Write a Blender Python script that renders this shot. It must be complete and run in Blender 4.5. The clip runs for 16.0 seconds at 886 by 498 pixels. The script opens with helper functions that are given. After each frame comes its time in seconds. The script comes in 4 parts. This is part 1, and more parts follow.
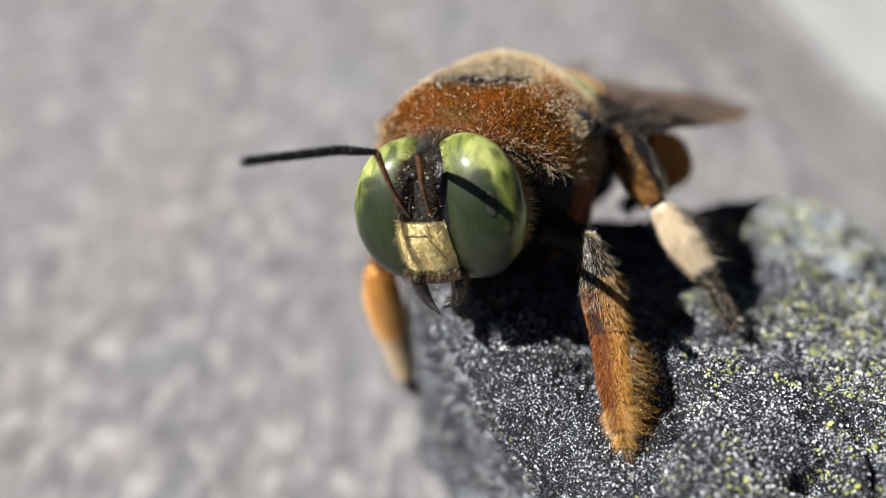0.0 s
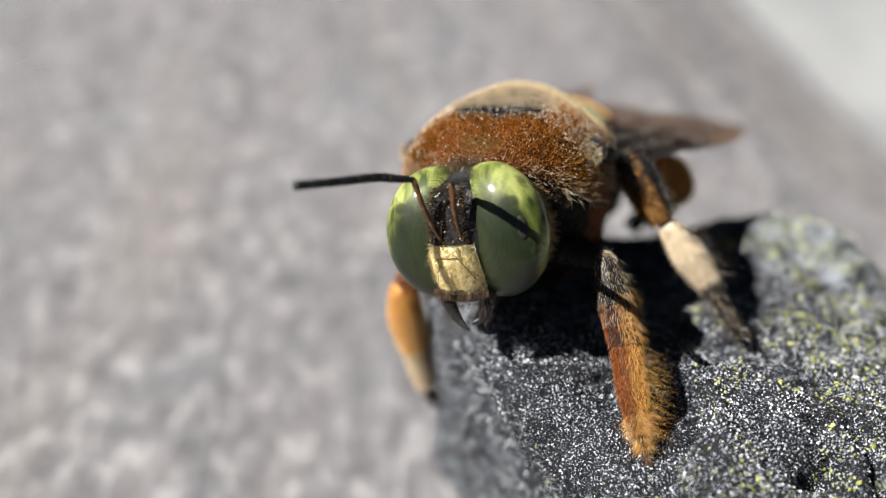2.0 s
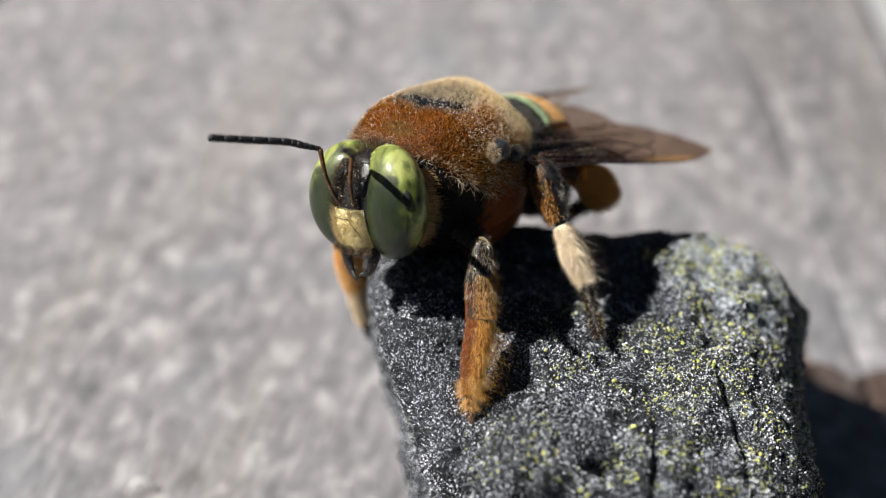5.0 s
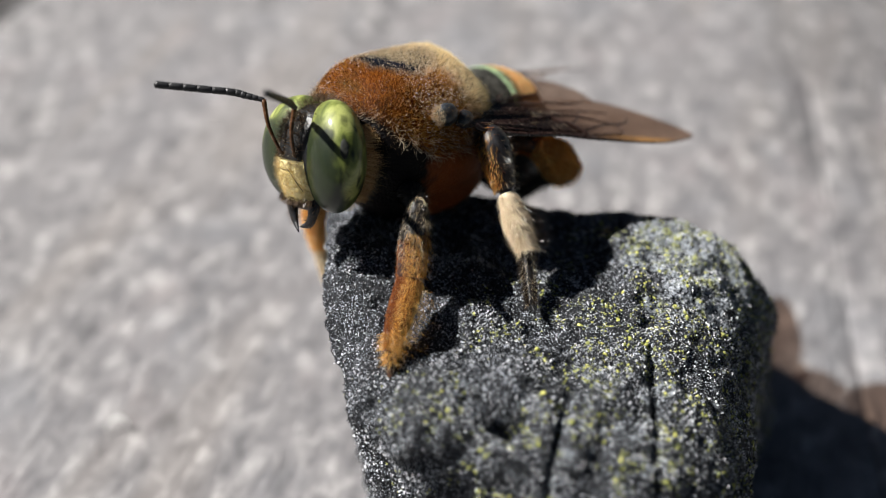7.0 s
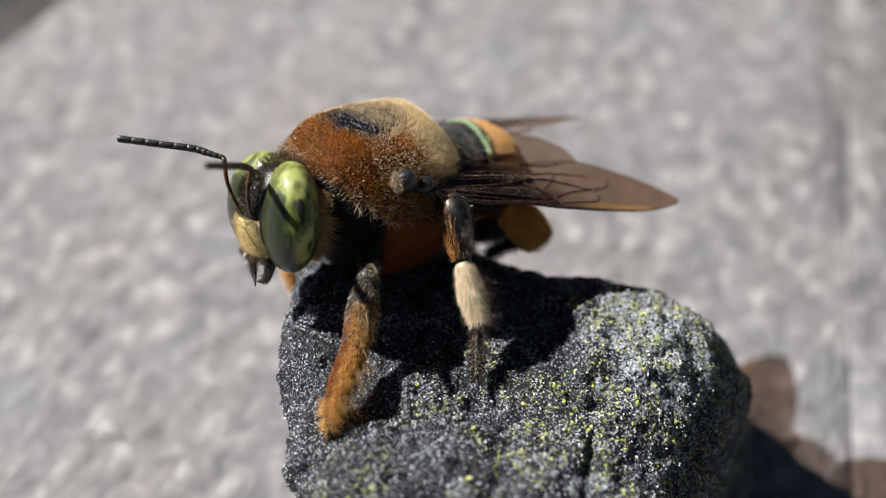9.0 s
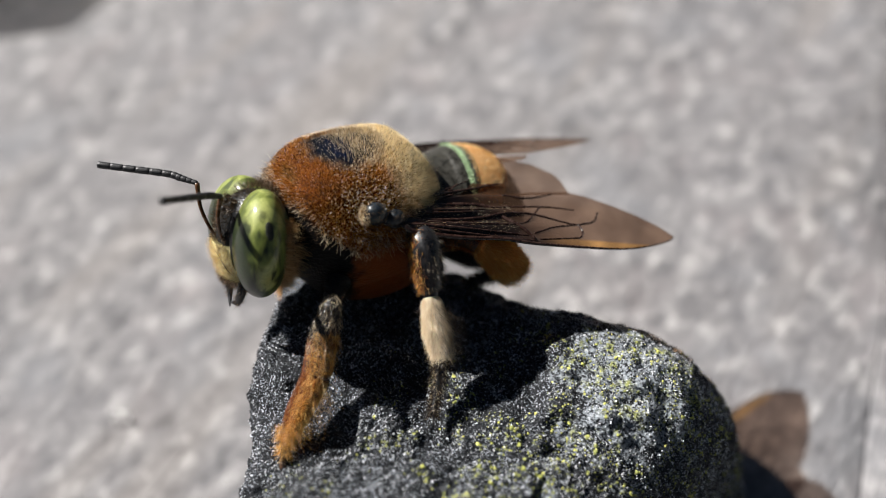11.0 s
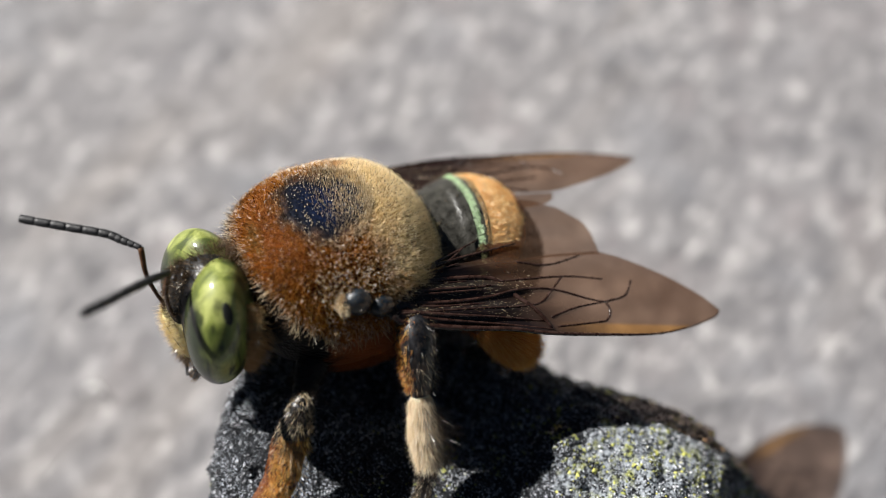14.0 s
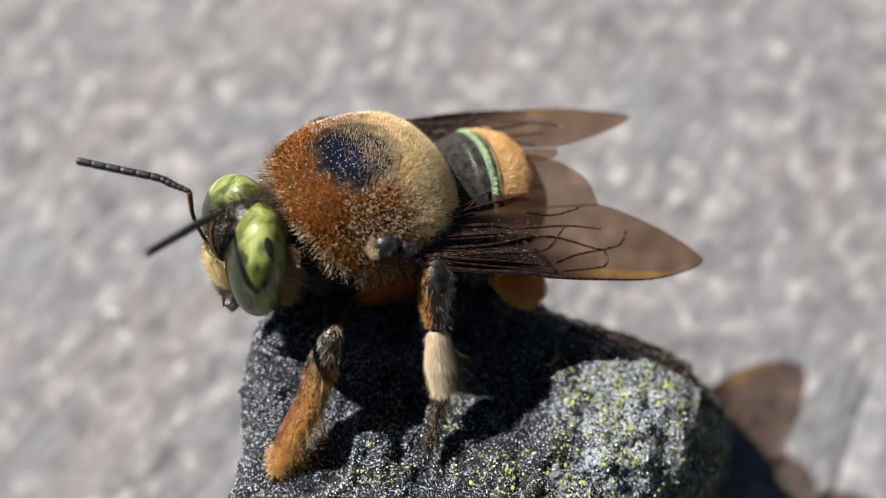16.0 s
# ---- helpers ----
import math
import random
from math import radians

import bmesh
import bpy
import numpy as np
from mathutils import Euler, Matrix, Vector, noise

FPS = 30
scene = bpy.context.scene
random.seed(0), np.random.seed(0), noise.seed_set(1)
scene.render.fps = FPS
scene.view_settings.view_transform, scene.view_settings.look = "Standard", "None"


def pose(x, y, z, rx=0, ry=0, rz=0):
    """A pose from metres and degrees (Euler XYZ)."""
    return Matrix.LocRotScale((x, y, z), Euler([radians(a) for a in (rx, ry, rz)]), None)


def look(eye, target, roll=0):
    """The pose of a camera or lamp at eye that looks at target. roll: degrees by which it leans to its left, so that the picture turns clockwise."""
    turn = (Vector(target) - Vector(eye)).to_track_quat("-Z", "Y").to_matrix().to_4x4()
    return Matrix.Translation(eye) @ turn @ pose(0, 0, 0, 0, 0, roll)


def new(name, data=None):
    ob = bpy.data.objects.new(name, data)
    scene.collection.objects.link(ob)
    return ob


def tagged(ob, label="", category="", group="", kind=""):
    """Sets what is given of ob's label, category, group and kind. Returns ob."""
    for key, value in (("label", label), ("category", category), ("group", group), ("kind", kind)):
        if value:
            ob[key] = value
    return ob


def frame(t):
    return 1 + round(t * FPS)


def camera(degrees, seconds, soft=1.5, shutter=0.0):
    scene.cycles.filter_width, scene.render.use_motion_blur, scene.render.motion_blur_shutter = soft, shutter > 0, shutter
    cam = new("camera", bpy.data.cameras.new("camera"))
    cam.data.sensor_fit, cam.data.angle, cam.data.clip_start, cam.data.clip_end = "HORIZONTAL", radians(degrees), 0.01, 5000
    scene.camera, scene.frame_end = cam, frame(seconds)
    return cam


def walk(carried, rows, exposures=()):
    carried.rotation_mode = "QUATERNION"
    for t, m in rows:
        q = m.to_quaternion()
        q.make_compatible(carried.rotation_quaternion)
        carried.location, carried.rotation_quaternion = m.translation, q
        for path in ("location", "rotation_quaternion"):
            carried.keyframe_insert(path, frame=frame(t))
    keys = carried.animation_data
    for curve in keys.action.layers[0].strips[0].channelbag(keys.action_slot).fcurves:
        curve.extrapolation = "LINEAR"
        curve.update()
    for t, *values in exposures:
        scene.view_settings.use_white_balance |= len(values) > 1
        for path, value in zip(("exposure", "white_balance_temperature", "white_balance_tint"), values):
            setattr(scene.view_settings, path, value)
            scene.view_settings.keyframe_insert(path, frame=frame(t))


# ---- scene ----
cam = camera(51.8, 16.0, soft=0.6)
METRES, EYE, TILT, LEAN, TURN = 0.0856, 0.05448, -46.13, -2.93, 0.0
ROWS = [
    (0.0, 0.0, 0.0, 0.0, 0.0, 0.0, -0.0),
    (0.5, -0.0028, -0.0121, 0.0012, -0.57, 0.2, 0.38),
    (1.0, -0.0082, -0.0164, 0.0011, -0.89, 0.44, 0.65),
    (1.5, -0.0166, -0.0233, 0.0, -1.44, 0.62, 1.09),
    (2.0, -0.0285, -0.0329, 0.0075, -1.52, 0.46, 0.87),
    (2.5, -0.0167, -0.0604, 0.0316, -1.06, -0.04, -0.0),
    (3.0, 0.0289, -0.0905, 0.0609, 0.19, -0.64, -1.63),
    (3.5, 0.0512, -0.1108, 0.0449, 2.55, -1.72, -3.29),
    (4.0, 0.0688, -0.1152, 0.0366, 5.19, -2.61, -5.6),
    (4.5, 0.0887, -0.124, 0.0288, 8.0, -3.45, -8.11),
    (5.0, 0.1544, -0.1123, 0.0395, 10.73, -4.14, -9.82),
    (5.2, 0.1823, -0.1020, 0.0312, 11.92, -3.72, -10.44),
    (7.3, 0.2660, -0.0930, 0.0355, 18.02, -5.77, -14.25),
    (7.5, 0.2687, -0.0887, 0.0487, 18.37, -6.2, -14.73),
    (8.0, 0.2945, -0.0757, 0.0812, 19.92, -7.07, -15.45),
    (8.5, 0.2927, -0.0731, 0.1174, 21.53, -7.95, -16.07),
    (9.0, 0.3216, -0.0619, 0.1241, 23.37, -9.23, -16.97),
    (9.2, 0.3212, -0.0605, 0.1366, 24.29, -9.91, -17.35),
    (11.3, 0.3839, 0.0033, 0.2318, 32.00, -15.59, -18.58),
    (11.5, 0.3785, 0.0186, 0.2576, 32.73, -16.8, -18.54),
    (12.0, 0.3514, 0.0334, 0.2764, 33.87, -19.11, -19.29),
    (12.5, 0.3346, 0.0609, 0.2849, 34.84, -21.66, -19.78),
    (13.0, 0.3124, 0.0752, 0.3048, 35.07, -23.96, -20.08),
    (13.5, 0.2664, 0.093, 0.3156, 34.43, -26.03, -20.88),
    (14.0, 0.2692, 0.111, 0.3245, 34.0, -28.07, -21.38),
    (14.5, 0.2547, 0.0725, 0.3496, 33.44, -29.18, -22.03),
    (15.0, 0.2619, 0.0729, 0.3412, 32.92, -30.35, -22.62),
    (15.5, 0.2529, 0.0652, 0.3449, 32.84, -31.47, -23.27),
    (16.0, 0.2559, 0.0507, 0.348, 32.79, -32.14, -23.76),
]
walk(cam, [(t, pose(0, 0, EYE, TILT, LEAN, TURN) @ pose(METRES * x, METRES * y, METRES * z, 90 + pitch, roll, yaw)) for t, x, y, z, yaw, pitch, roll in ROWS])
cam.data.dof.use_dof = True
cam.data.dof.aperture_fstop = 16.0

# ---------------------------------------------------------------- light
SUN_WAY = Vector((1.05, 0.02, -1.0)).normalized()
world = bpy.data.worlds.new("world")
scene.world = world
world.use_nodes = True
wn = world.node_tree.nodes
sky = wn.new("ShaderNodeTexSky")
sky.sky_type, sky.sun_disc = "NISHITA", False
sky.sun_elevation = math.asin(-SUN_WAY.z)
sky.sun_rotation = math.atan2(-SUN_WAY.x, -SUN_WAY.y)
world.node_tree.links.new(sky.outputs[0], wn["Background"].inputs[0])
wn["Background"].inputs[1].default_value = 0.011
sun_data = bpy.data.lights.new("sun", "SUN")
sun_data.energy, sun_data.angle, sun_data.color = 5.0, radians(0.53), (1.0, 0.97, 0.93)
sun = new("sun", sun_data)
sun.matrix_world = look((-0.3, -0.1, 0.5), Vector((-0.3, -0.1, 0.5)) + SUN_WAY)

scene.view_settings.exposure = 0.95

MM = 0.001


# ---------------------------------------------------------------- materials
class Mat:
    """A small node-tree writer. Scales are in cycles per millimetre."""

    def __init__(self, name):
        self.m = bpy.data.materials.new(name)
        self.m.use_nodes = True
        self.n, self.l = self.m.node_tree.nodes, self.m.node_tree.links
        self.b = self.n["Principled BSDF"]
        self.co = self.n.new("ShaderNodeTexCoord").outputs["Object"]

    def put(self, socket, value):
        if isinstance(value, (int, float)):
            socket.default_value = value
        elif isinstance(value, (tuple, list)):
            socket.default_value = (*value, 1.0) if len(value) == 3 and socket.type == "RGBA" else value
        else:
            self.l.new(value, socket)

    def set(self, **kw):
        for k, v in kw.items():
            self.put(self.b.inputs[k.replace("_", " ")], v)
        return self

    def stretch(self, scale, turn=(0, 0, 0)):
        n = self.n.new("ShaderNodeMapping")
        self.l.new(self.co, n.inputs[0])
        n.inputs["Scale"].default_value = scale
        n.inputs["Rotation"].default_value = turn
        return n.outputs[0]

    def noise(self, scale, detail=4.0, rough=0.55, co=None, distort=0.0):
        n = self.n.new("ShaderNodeTexNoise")
        self.l.new(co or self.co, n.inputs["Vector"])
        n.inputs["Scale"].default_value = scale / MM
        n.inputs["Detail"].default_value, n.inputs["Roughness"].default_value = detail, rough
        n.inputs["Distortion"].default_value = distort
        return n.outputs[0]

    def cells(self, scale, random_=1.0, co=None, feature="F1", out="Distance"):
        n = self.n.new("ShaderNodeTexVoronoi")
        n.feature = feature
        self.l.new(co or self.co, n.inputs["Vector"])
        n.inputs["Scale"].default_value = scale / MM
        n.inputs["Randomness"].default_value = random_
        return n.outputs[out]

    def ramp(self, value, stops):
        n = self.n.new("ShaderNodeValToRGB")
        self.l.new(value, n.inputs[0])
        e = n.color_ramp.elements
        while len(e) < len(stops):
            e.new(0.5)
        for i, (p, c) in enumerate(stops):
            e[i].position = p
            e[i].color = (*c, 1.0) if isinstance(c, (tuple, list)) else (c, c, c, 1.0)
        return n.outputs[0]

    def mix(self, fac, a, b, kind="MIX"):
        n = self.n.new("ShaderNodeMix")
        n.data_type, n.blend_type = "RGBA", kind
        self.put(n.inputs[0], fac)
        self.put(n.inputs[6], a)
        self.put(n.inputs[7], b)
        return n.outputs[2]

    def sum(self, op, a, b=0.5, clamp=False):
        n = self.n.new("ShaderNodeMath")
        n.operation, n.use_clamp = op, clamp
        self.put(n.inputs[0], a)
        self.put(n.inputs[1], b)
        return n.outputs[0]

    def axis(self, i, co=None):
        n = self.n.new("ShaderNodeSeparateXYZ")
        self.l.new(co or self.co, n.inputs[0])
        return n.outputs[i]

    def span(self, value, a, b, to0=0.0, to1=1.0):
        n = self.n.new("ShaderNodeMapRange")
        n.interpolation_type = "SMOOTHSTEP"
        self.put(n.inputs[0], value)
        n.inputs[1].default_value, n.inputs[2].default_value = a, b
        n.inputs[3].default_value, n.inputs[4].default_value = to0, to1
        return n.outputs[0]

    def far(self, centre, size):
        """Distance from a centre, in units of size, in object space (mm)."""
        n = self.n.new("ShaderNodeMapping")
        self.l.new(self.co, n.inputs[0])
        n.inputs["Scale"].default_value = [1 / (s * MM) for s in size]
        n.inputs["Location"].default_value = [-c / s for c, s in zip(centre, size)]
        d = self.n.new("ShaderNodeVectorMath")
        d.operation = "LENGTH"
        self.l.new(n.outputs[0], d.inputs[0])
        return d.outputs["Value"]

    def island(self):
        return self.n.new("ShaderNodeNewGeometry").outputs["Random Per Island"]

    def bump(self, height, strength=0.5, depth=0.05):
        n = self.n.new("ShaderNodeBump")
        n.inputs["Strength"].default_value = strength
        n.inputs["Distance"].default_value = depth * MM
        self.l.new(height, n.inputs["Height"])
        self.l.new(n.outputs[0], self.b.inputs["Normal"])
        return self


def mat_stone():
    m = Mat("dark_stone")
    grain = m.noise(5.0, 3, 0.7)
    broad = m.noise(0.25, 4, 0.6)
    specks = m.ramp(m.noise(11.0, 2, 0.65), [(0.585, 0.0), (0.62, 1.0)])
    where = m.span(m.sum("ADD", m.noise(0.45, 4, 0.65), m.sum("MULTIPLY", m.noise(1.8, 2), 0.5)), 0.60, 0.82, 0.2, 1.0)
    base = m.mix(broad, (0.004, 0.0048, 0.0065), (0.017, 0.0185, 0.022))
    base = m.mix(m.sum("MULTIPLY", specks, where), base, (0.60, 0.64, 0.72))
    # thin grey-green crust, thick on the far shoulder
    far_side = m.sum("ADD", m.span(m.axis(0), -2 * MM, 10 * MM, -0.12, 0.06), m.span(m.far((10.5, 8.5, 21.0), (5.5, 5.5, 5.0)), 0.5, 1.3, 0.24, 0.0))
    crust = m.ramp(m.sum("ADD", m.noise(0.8, 5, 0.65), far_side), [(0.62, 0.0), (0.70, 1.0)])
    crumbs = m.ramp(m.noise(4.0, 3, 0.65), [(0.42, 0.0), (0.56, 1.0)])
    tone = m.mix(m.span(m.noise(1.1, 2), 0.5, 0.68), (0.31, 0.34, 0.37), (0.30, 0.32, 0.11))
    base = m.mix(m.sum("MULTIPLY", crust, crumbs), base, tone)
    return m.set(Base_Color=base, Specular_IOR_Level=0.2, Roughness=m.span(grain, 0.3, 0.7, 0.45, 0.8)).bump(m.sum("ADD", grain, m.noise(1.5, 4)), 0.9, 0.22).m


def mat_grit():
    m = Mat("mineral_grit")
    k = m.sum("ADD", m.island(), m.sum("MULTIPLY", m.sum("SUBTRACT", m.noise(0.5, 3, 0.6), 0.5), 1.6))
    k = m.sum("ADD", k, m.sum("MULTIPLY", m.sum("SUBTRACT", m.noise(2.2, 2), 0.5), 0.7))
    c = m.ramp(k, [(0.0, (0.006, 0.007, 0.009)), (0.50, (0.016, 0.018, 0.021)), (0.67, (0.15, 0.16, 0.185)), (0.785, (0.90, 0.92, 0.97))])
    return m.set(Base_Color=c, Roughness=m.span(k, 0.4, 0.8, 0.5, 0.2), Specular_IOR_Level=m.span(k, 0.4, 0.8, 0.25, 0.8)).bump(m.noise(12, 2), 0.4, 0.05).m


def mat_lichen():
    m = Mat("yellow_lichen")
    c = m.ramp(m.island(), [(0.0, (0.16, 0.18, 0.06)), (0.5, (0.42, 0.44, 0.10)), (1.0, (0.82, 0.80, 0.20))])
    c = m.mix(m.ramp(m.noise(8, 2), [(0.4, 0.0), (0.7, 1.0)]), c, (0.2, 0.22, 0.08))
    return m.set(Base_Color=c, Roughness=0.85).bump(m.noise(10, 3), 0.8, 0.08).m


def mat_board():
    m = Mat("weathered_wood")
    turn = (0, 0, radians(-13.8))
    along = m.stretch((1.0, 0.75, 1.0), turn)
    fine = m.stretch((1.0, 0.16, 1.0), turn)
    blot = m.noise(0.5, 6, 0.66, along, 0.4)
    wide = m.noise(0.05, 4, 0.55, along)
    fibre = m.noise(1.6, 4, 0.6, fine)
    c = m.ramp(blot, [(0.30, (0.045, 0.044, 0.047)), (0.43, (0.139, 0.134, 0.138)), (0.54, (0.205, 0.197, 0.199)), (0.68, (0.48, 0.463, 0.453))])
    c = m.mix(m.span(wide, 0.35, 0.65, 0.0, 0.35), c, (0.178, 0.174, 0.184))
    c = m.mix(m.sum("MULTIPLY", m.ramp(fibre, [(0.3, 1.0), (0.5, 0.0)]), 0.4), c, (0.10, 0.095, 0.098))
    c = m.mix(m.span(m.noise(0.12, 3, 0.5, fine), 0.5, 0.7, 0.0, 0.35), c, (0.265, 0.235, 0.213))
    c = m.mix(m.span(m.noise(0.09, 3, 0.6), 0.5, 0.7, 0.0, 0.4), c, (0.185, 0.19, 0.205))
    c = m.mix(m.span(m.noise(0.13, 3, 0.6, along), 0.52, 0.72, 0.0, 0.3), c, (0.27, 0.235, 0.235))
    return m.set(Base_Color=c, Roughness=0.85).bump(m.sum("ADD", fibre, blot), 0.7, 0.4).m


def mat_plain(name, a, b, scale, rough=0.8):
    m = Mat(name)
    n = m.noise(scale, 4)
    return m.set(Base_Color=m.mix(m.span(n, 0.35, 0.65), a, b), Roughness=rough).bump(n, 0.5, 0.2).m


def mat_eye(name, s):
    """s is 1 for the left eye and -1 for its mirror image."""
    m = Mat(name)
    tall = m.stretch((1.0, 1.0, 0.4))
    blot = m.noise(0.9, 3, 0.5, tall, 0.6)
    c = m.ramp(blot, [(0.34, (0.05, 0.066, 0.012)), (0.46, (0.18, 0.212, 0.045)), (0.60, (0.36, 0.39, 0.12))])
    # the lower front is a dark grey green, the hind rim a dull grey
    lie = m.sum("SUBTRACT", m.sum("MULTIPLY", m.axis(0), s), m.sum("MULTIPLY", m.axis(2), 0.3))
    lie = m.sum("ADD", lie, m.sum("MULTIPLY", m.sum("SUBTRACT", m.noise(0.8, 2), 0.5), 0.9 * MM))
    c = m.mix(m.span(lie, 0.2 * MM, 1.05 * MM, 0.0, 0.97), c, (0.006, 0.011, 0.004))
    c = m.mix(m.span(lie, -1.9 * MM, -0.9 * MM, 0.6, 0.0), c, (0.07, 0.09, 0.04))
    # short dark streaks, thickest behind the middle
    streak = m.noise(2.3, 2, 0.4, m.stretch((1.0, 1.0, 0.36)), 0.2)
    band = m.span(m.far((0.2 * s, 2.3, -0.1), (2.0, 2.6, 3.2)), 0.55, 1.1, 1.0, 0.0)
    c = m.mix(m.sum("MULTIPLY", m.ramp(streak, [(0.49, 0.0), (0.64, 0.9)]), band), c, (0.006, 0.009, 0.003))
    c = m.mix(m.span(m.sum("ADD", m.far((1.05 * s, 1.7, 1.44), (0.35, 0.9, 0.3)), m.sum("MULTIPLY", m.noise(2.0, 3), 0.8)), 0.9, 1.6, 0.8, 0.0), c, (0.008, 0.012, 0.004))
    facets = m.cells(13.0, 0.1)
    c = m.mix(m.span(facets, 0.3, 0.7, 0.0, 0.3), c, (0.03, 0.045, 0.015))
    return m.set(Base_Color=c, Roughness=0.5, Specular_IOR_Level=0.2, Coat_Weight=0.6, Coat_Roughness=0.12).bump(facets, 0.25, 0.02).m


def mat_chitin(name, colour, rough=0.25, tint=None):
    m = Mat(name)
    n = m.noise(2.5, 4)
    c = m.mix(m.span(n, 0.3, 0.7), colour, tint or tuple(min(1, v * 2.2 + 0.004) for v in colour))
    pits = m.cells(9.0, 0.9)
    return m.set(Base_Color=c, Roughness=m.span(n, 0.3, 0.7, rough, rough + 0.2)).bump(pits, 0.35, 0.04).m


def mat_clypeus():
    m = Mat("yellow_face")
    n = m.noise(5.0, 4, 0.7)
    c = m.ramp(n, [(0.28, (0.46, 0.34, 0.11)), (0.42, (0.80, 0.68, 0.30)), (0.6, (0.94, 0.86, 0.50))])
    return m.set(Base_Color=c, Roughness=0.6).bump(m.noise(9, 3), 0.8, 0.08).m


def glow_through(m, colour, share):
    """Lets part of the light through thin hair."""
    t = m.n.new("ShaderNodeBsdfTranslucent")
    m.put(t.inputs[0], colour)
    both = m.n.new("ShaderNodeMixShader")
    both.inputs[0].default_value = share
    m.l.new(m.b.outputs[0], both.inputs[1])
    m.l.new(t.outputs[0], both.inputs[2])
    m.l.new(both.outputs[0], m.n["Material Output"].inputs[0])


def mat_hair(name, dark, light, rough=0.3, share=0.5):
    m = Mat(name)
    c = m.ramp(m.island(), [(0.0, dark), (0.6, tuple((a + b) / 2 for a, b in zip(dark, light))), (1.0, light)])
    m.set(Base_Color=c, Roughness=rough)
    glow_through(m, c, share)
    return m.m


def mat_thorax(name, hair):
    """Rust in front and at the sides, cream behind, a bald blue-black patch on top, black below the neck."""
    m = Mat(name)
    wob = m.sum("MULTIPLY", m.sum("SUBTRACT", m.noise(0.6, 3), 0.5), 3.0 * MM)
    y = m.sum("ADD", m.axis(1), wob)
    z = m.axis(2)
    if hair:
        k = m.island()
        rust = m.ramp(k, [(0.0, (0.13, 0.040, 0.004)), (0.5, (0.60, 0.27, 0.032)), (0.9, (0.86, 0.48, 0.09)), (1.0, (0.94, 0.68, 0.26))])
        cream = m.ramp(k, [(0.0, (0.48, 0.36, 0.17)), (0.35, (0.93, 0.80, 0.52)), (1.0, (0.97, 0.90, 0.70))])
        brown = m.ramp(k, [(0.0, (0.14, 0.055, 0.012)), (0.7, (0.42, 0.20, 0.040)), (1.0, (0.78, 0.52, 0.19))])
        grey = m.ramp(k, [(0.0, (0.05, 0.045, 0.045)), (0.7, (0.28, 0.22, 0.16)), (1.0, (0.90, 0.84, 0.74))])
    else:
        rust, cream, brown, grey = (0.12, 0.040, 0.006), (0.42, 0.31, 0.15), (0.06, 0.024, 0.007), (0.03, 0.025, 0.024)
    behind = m.span(m.sum("ADD", y, m.sum("MULTIPLY", z, 0.35)), 1.1 * MM, 2.7 * MM)
    c = m.mix(behind, rust, cream)
    # browner on the left shoulder and in soft patches
    c = m.mix(m.span(m.far((4.0, -1.6, 1.6), (2.6, 2.8, 2.0)), 0.3, 1.2, 0.3, 0.0), c, brown)
    c = m.mix(m.sum("MULTIPLY", m.span(m.noise(0.4, 2), 0.5, 0.72, 0.0, 0.5), m.sum("SUBTRACT", 1.0, behind)), c, brown)
    ring = m.sum("ADD", m.far((0.45, -0.6, 3.4), (2.45, 2.0, 1.95)), m.sum("MULTIPLY", m.sum("SUBTRACT", m.noise(0.9, 5, 0.65), 0.5), 1.1))
    c = m.mix(m.span(ring, 0.95, 1.3, 0.75, 0.0), c, grey)
    patch = m.span(ring, 0.78, 1.1, 1.0, 0.0)
    c = m.mix(patch, c, m.mix(m.span(ring, 0.2, 0.9), (0.005, 0.011, 0.034), (0.009, 0.010, 0.014)))
    # a greenish sheen near the neck, put into the colour
    green = m.span(m.far((0.75, -4.1, 2.5), (1.7, 0.75, 0.8)), 0.2, 1.0, 0.22, 0.0)
    c = m.mix(green, c, (0.15, 0.22, 0.085))
    if not hair:
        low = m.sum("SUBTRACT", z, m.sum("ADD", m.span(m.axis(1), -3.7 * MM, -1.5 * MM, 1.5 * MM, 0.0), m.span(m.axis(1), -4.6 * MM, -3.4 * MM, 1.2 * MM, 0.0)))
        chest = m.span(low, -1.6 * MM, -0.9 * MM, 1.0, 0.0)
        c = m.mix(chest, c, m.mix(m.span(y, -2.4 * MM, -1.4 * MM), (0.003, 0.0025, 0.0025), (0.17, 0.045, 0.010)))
        m.set(Specular_IOR_Level=0.12)
    m.set(Base_Color=c, Roughness=0.38)
    if hair:
        glow_through(m, c, 0.72)
    else:
        m.set(Roughness=m.span(patch, 0.0, 1.0, 0.55, 0.25)).bump(m.cells(6.0, 1.0), 0.7, 0.08)
    return m.m


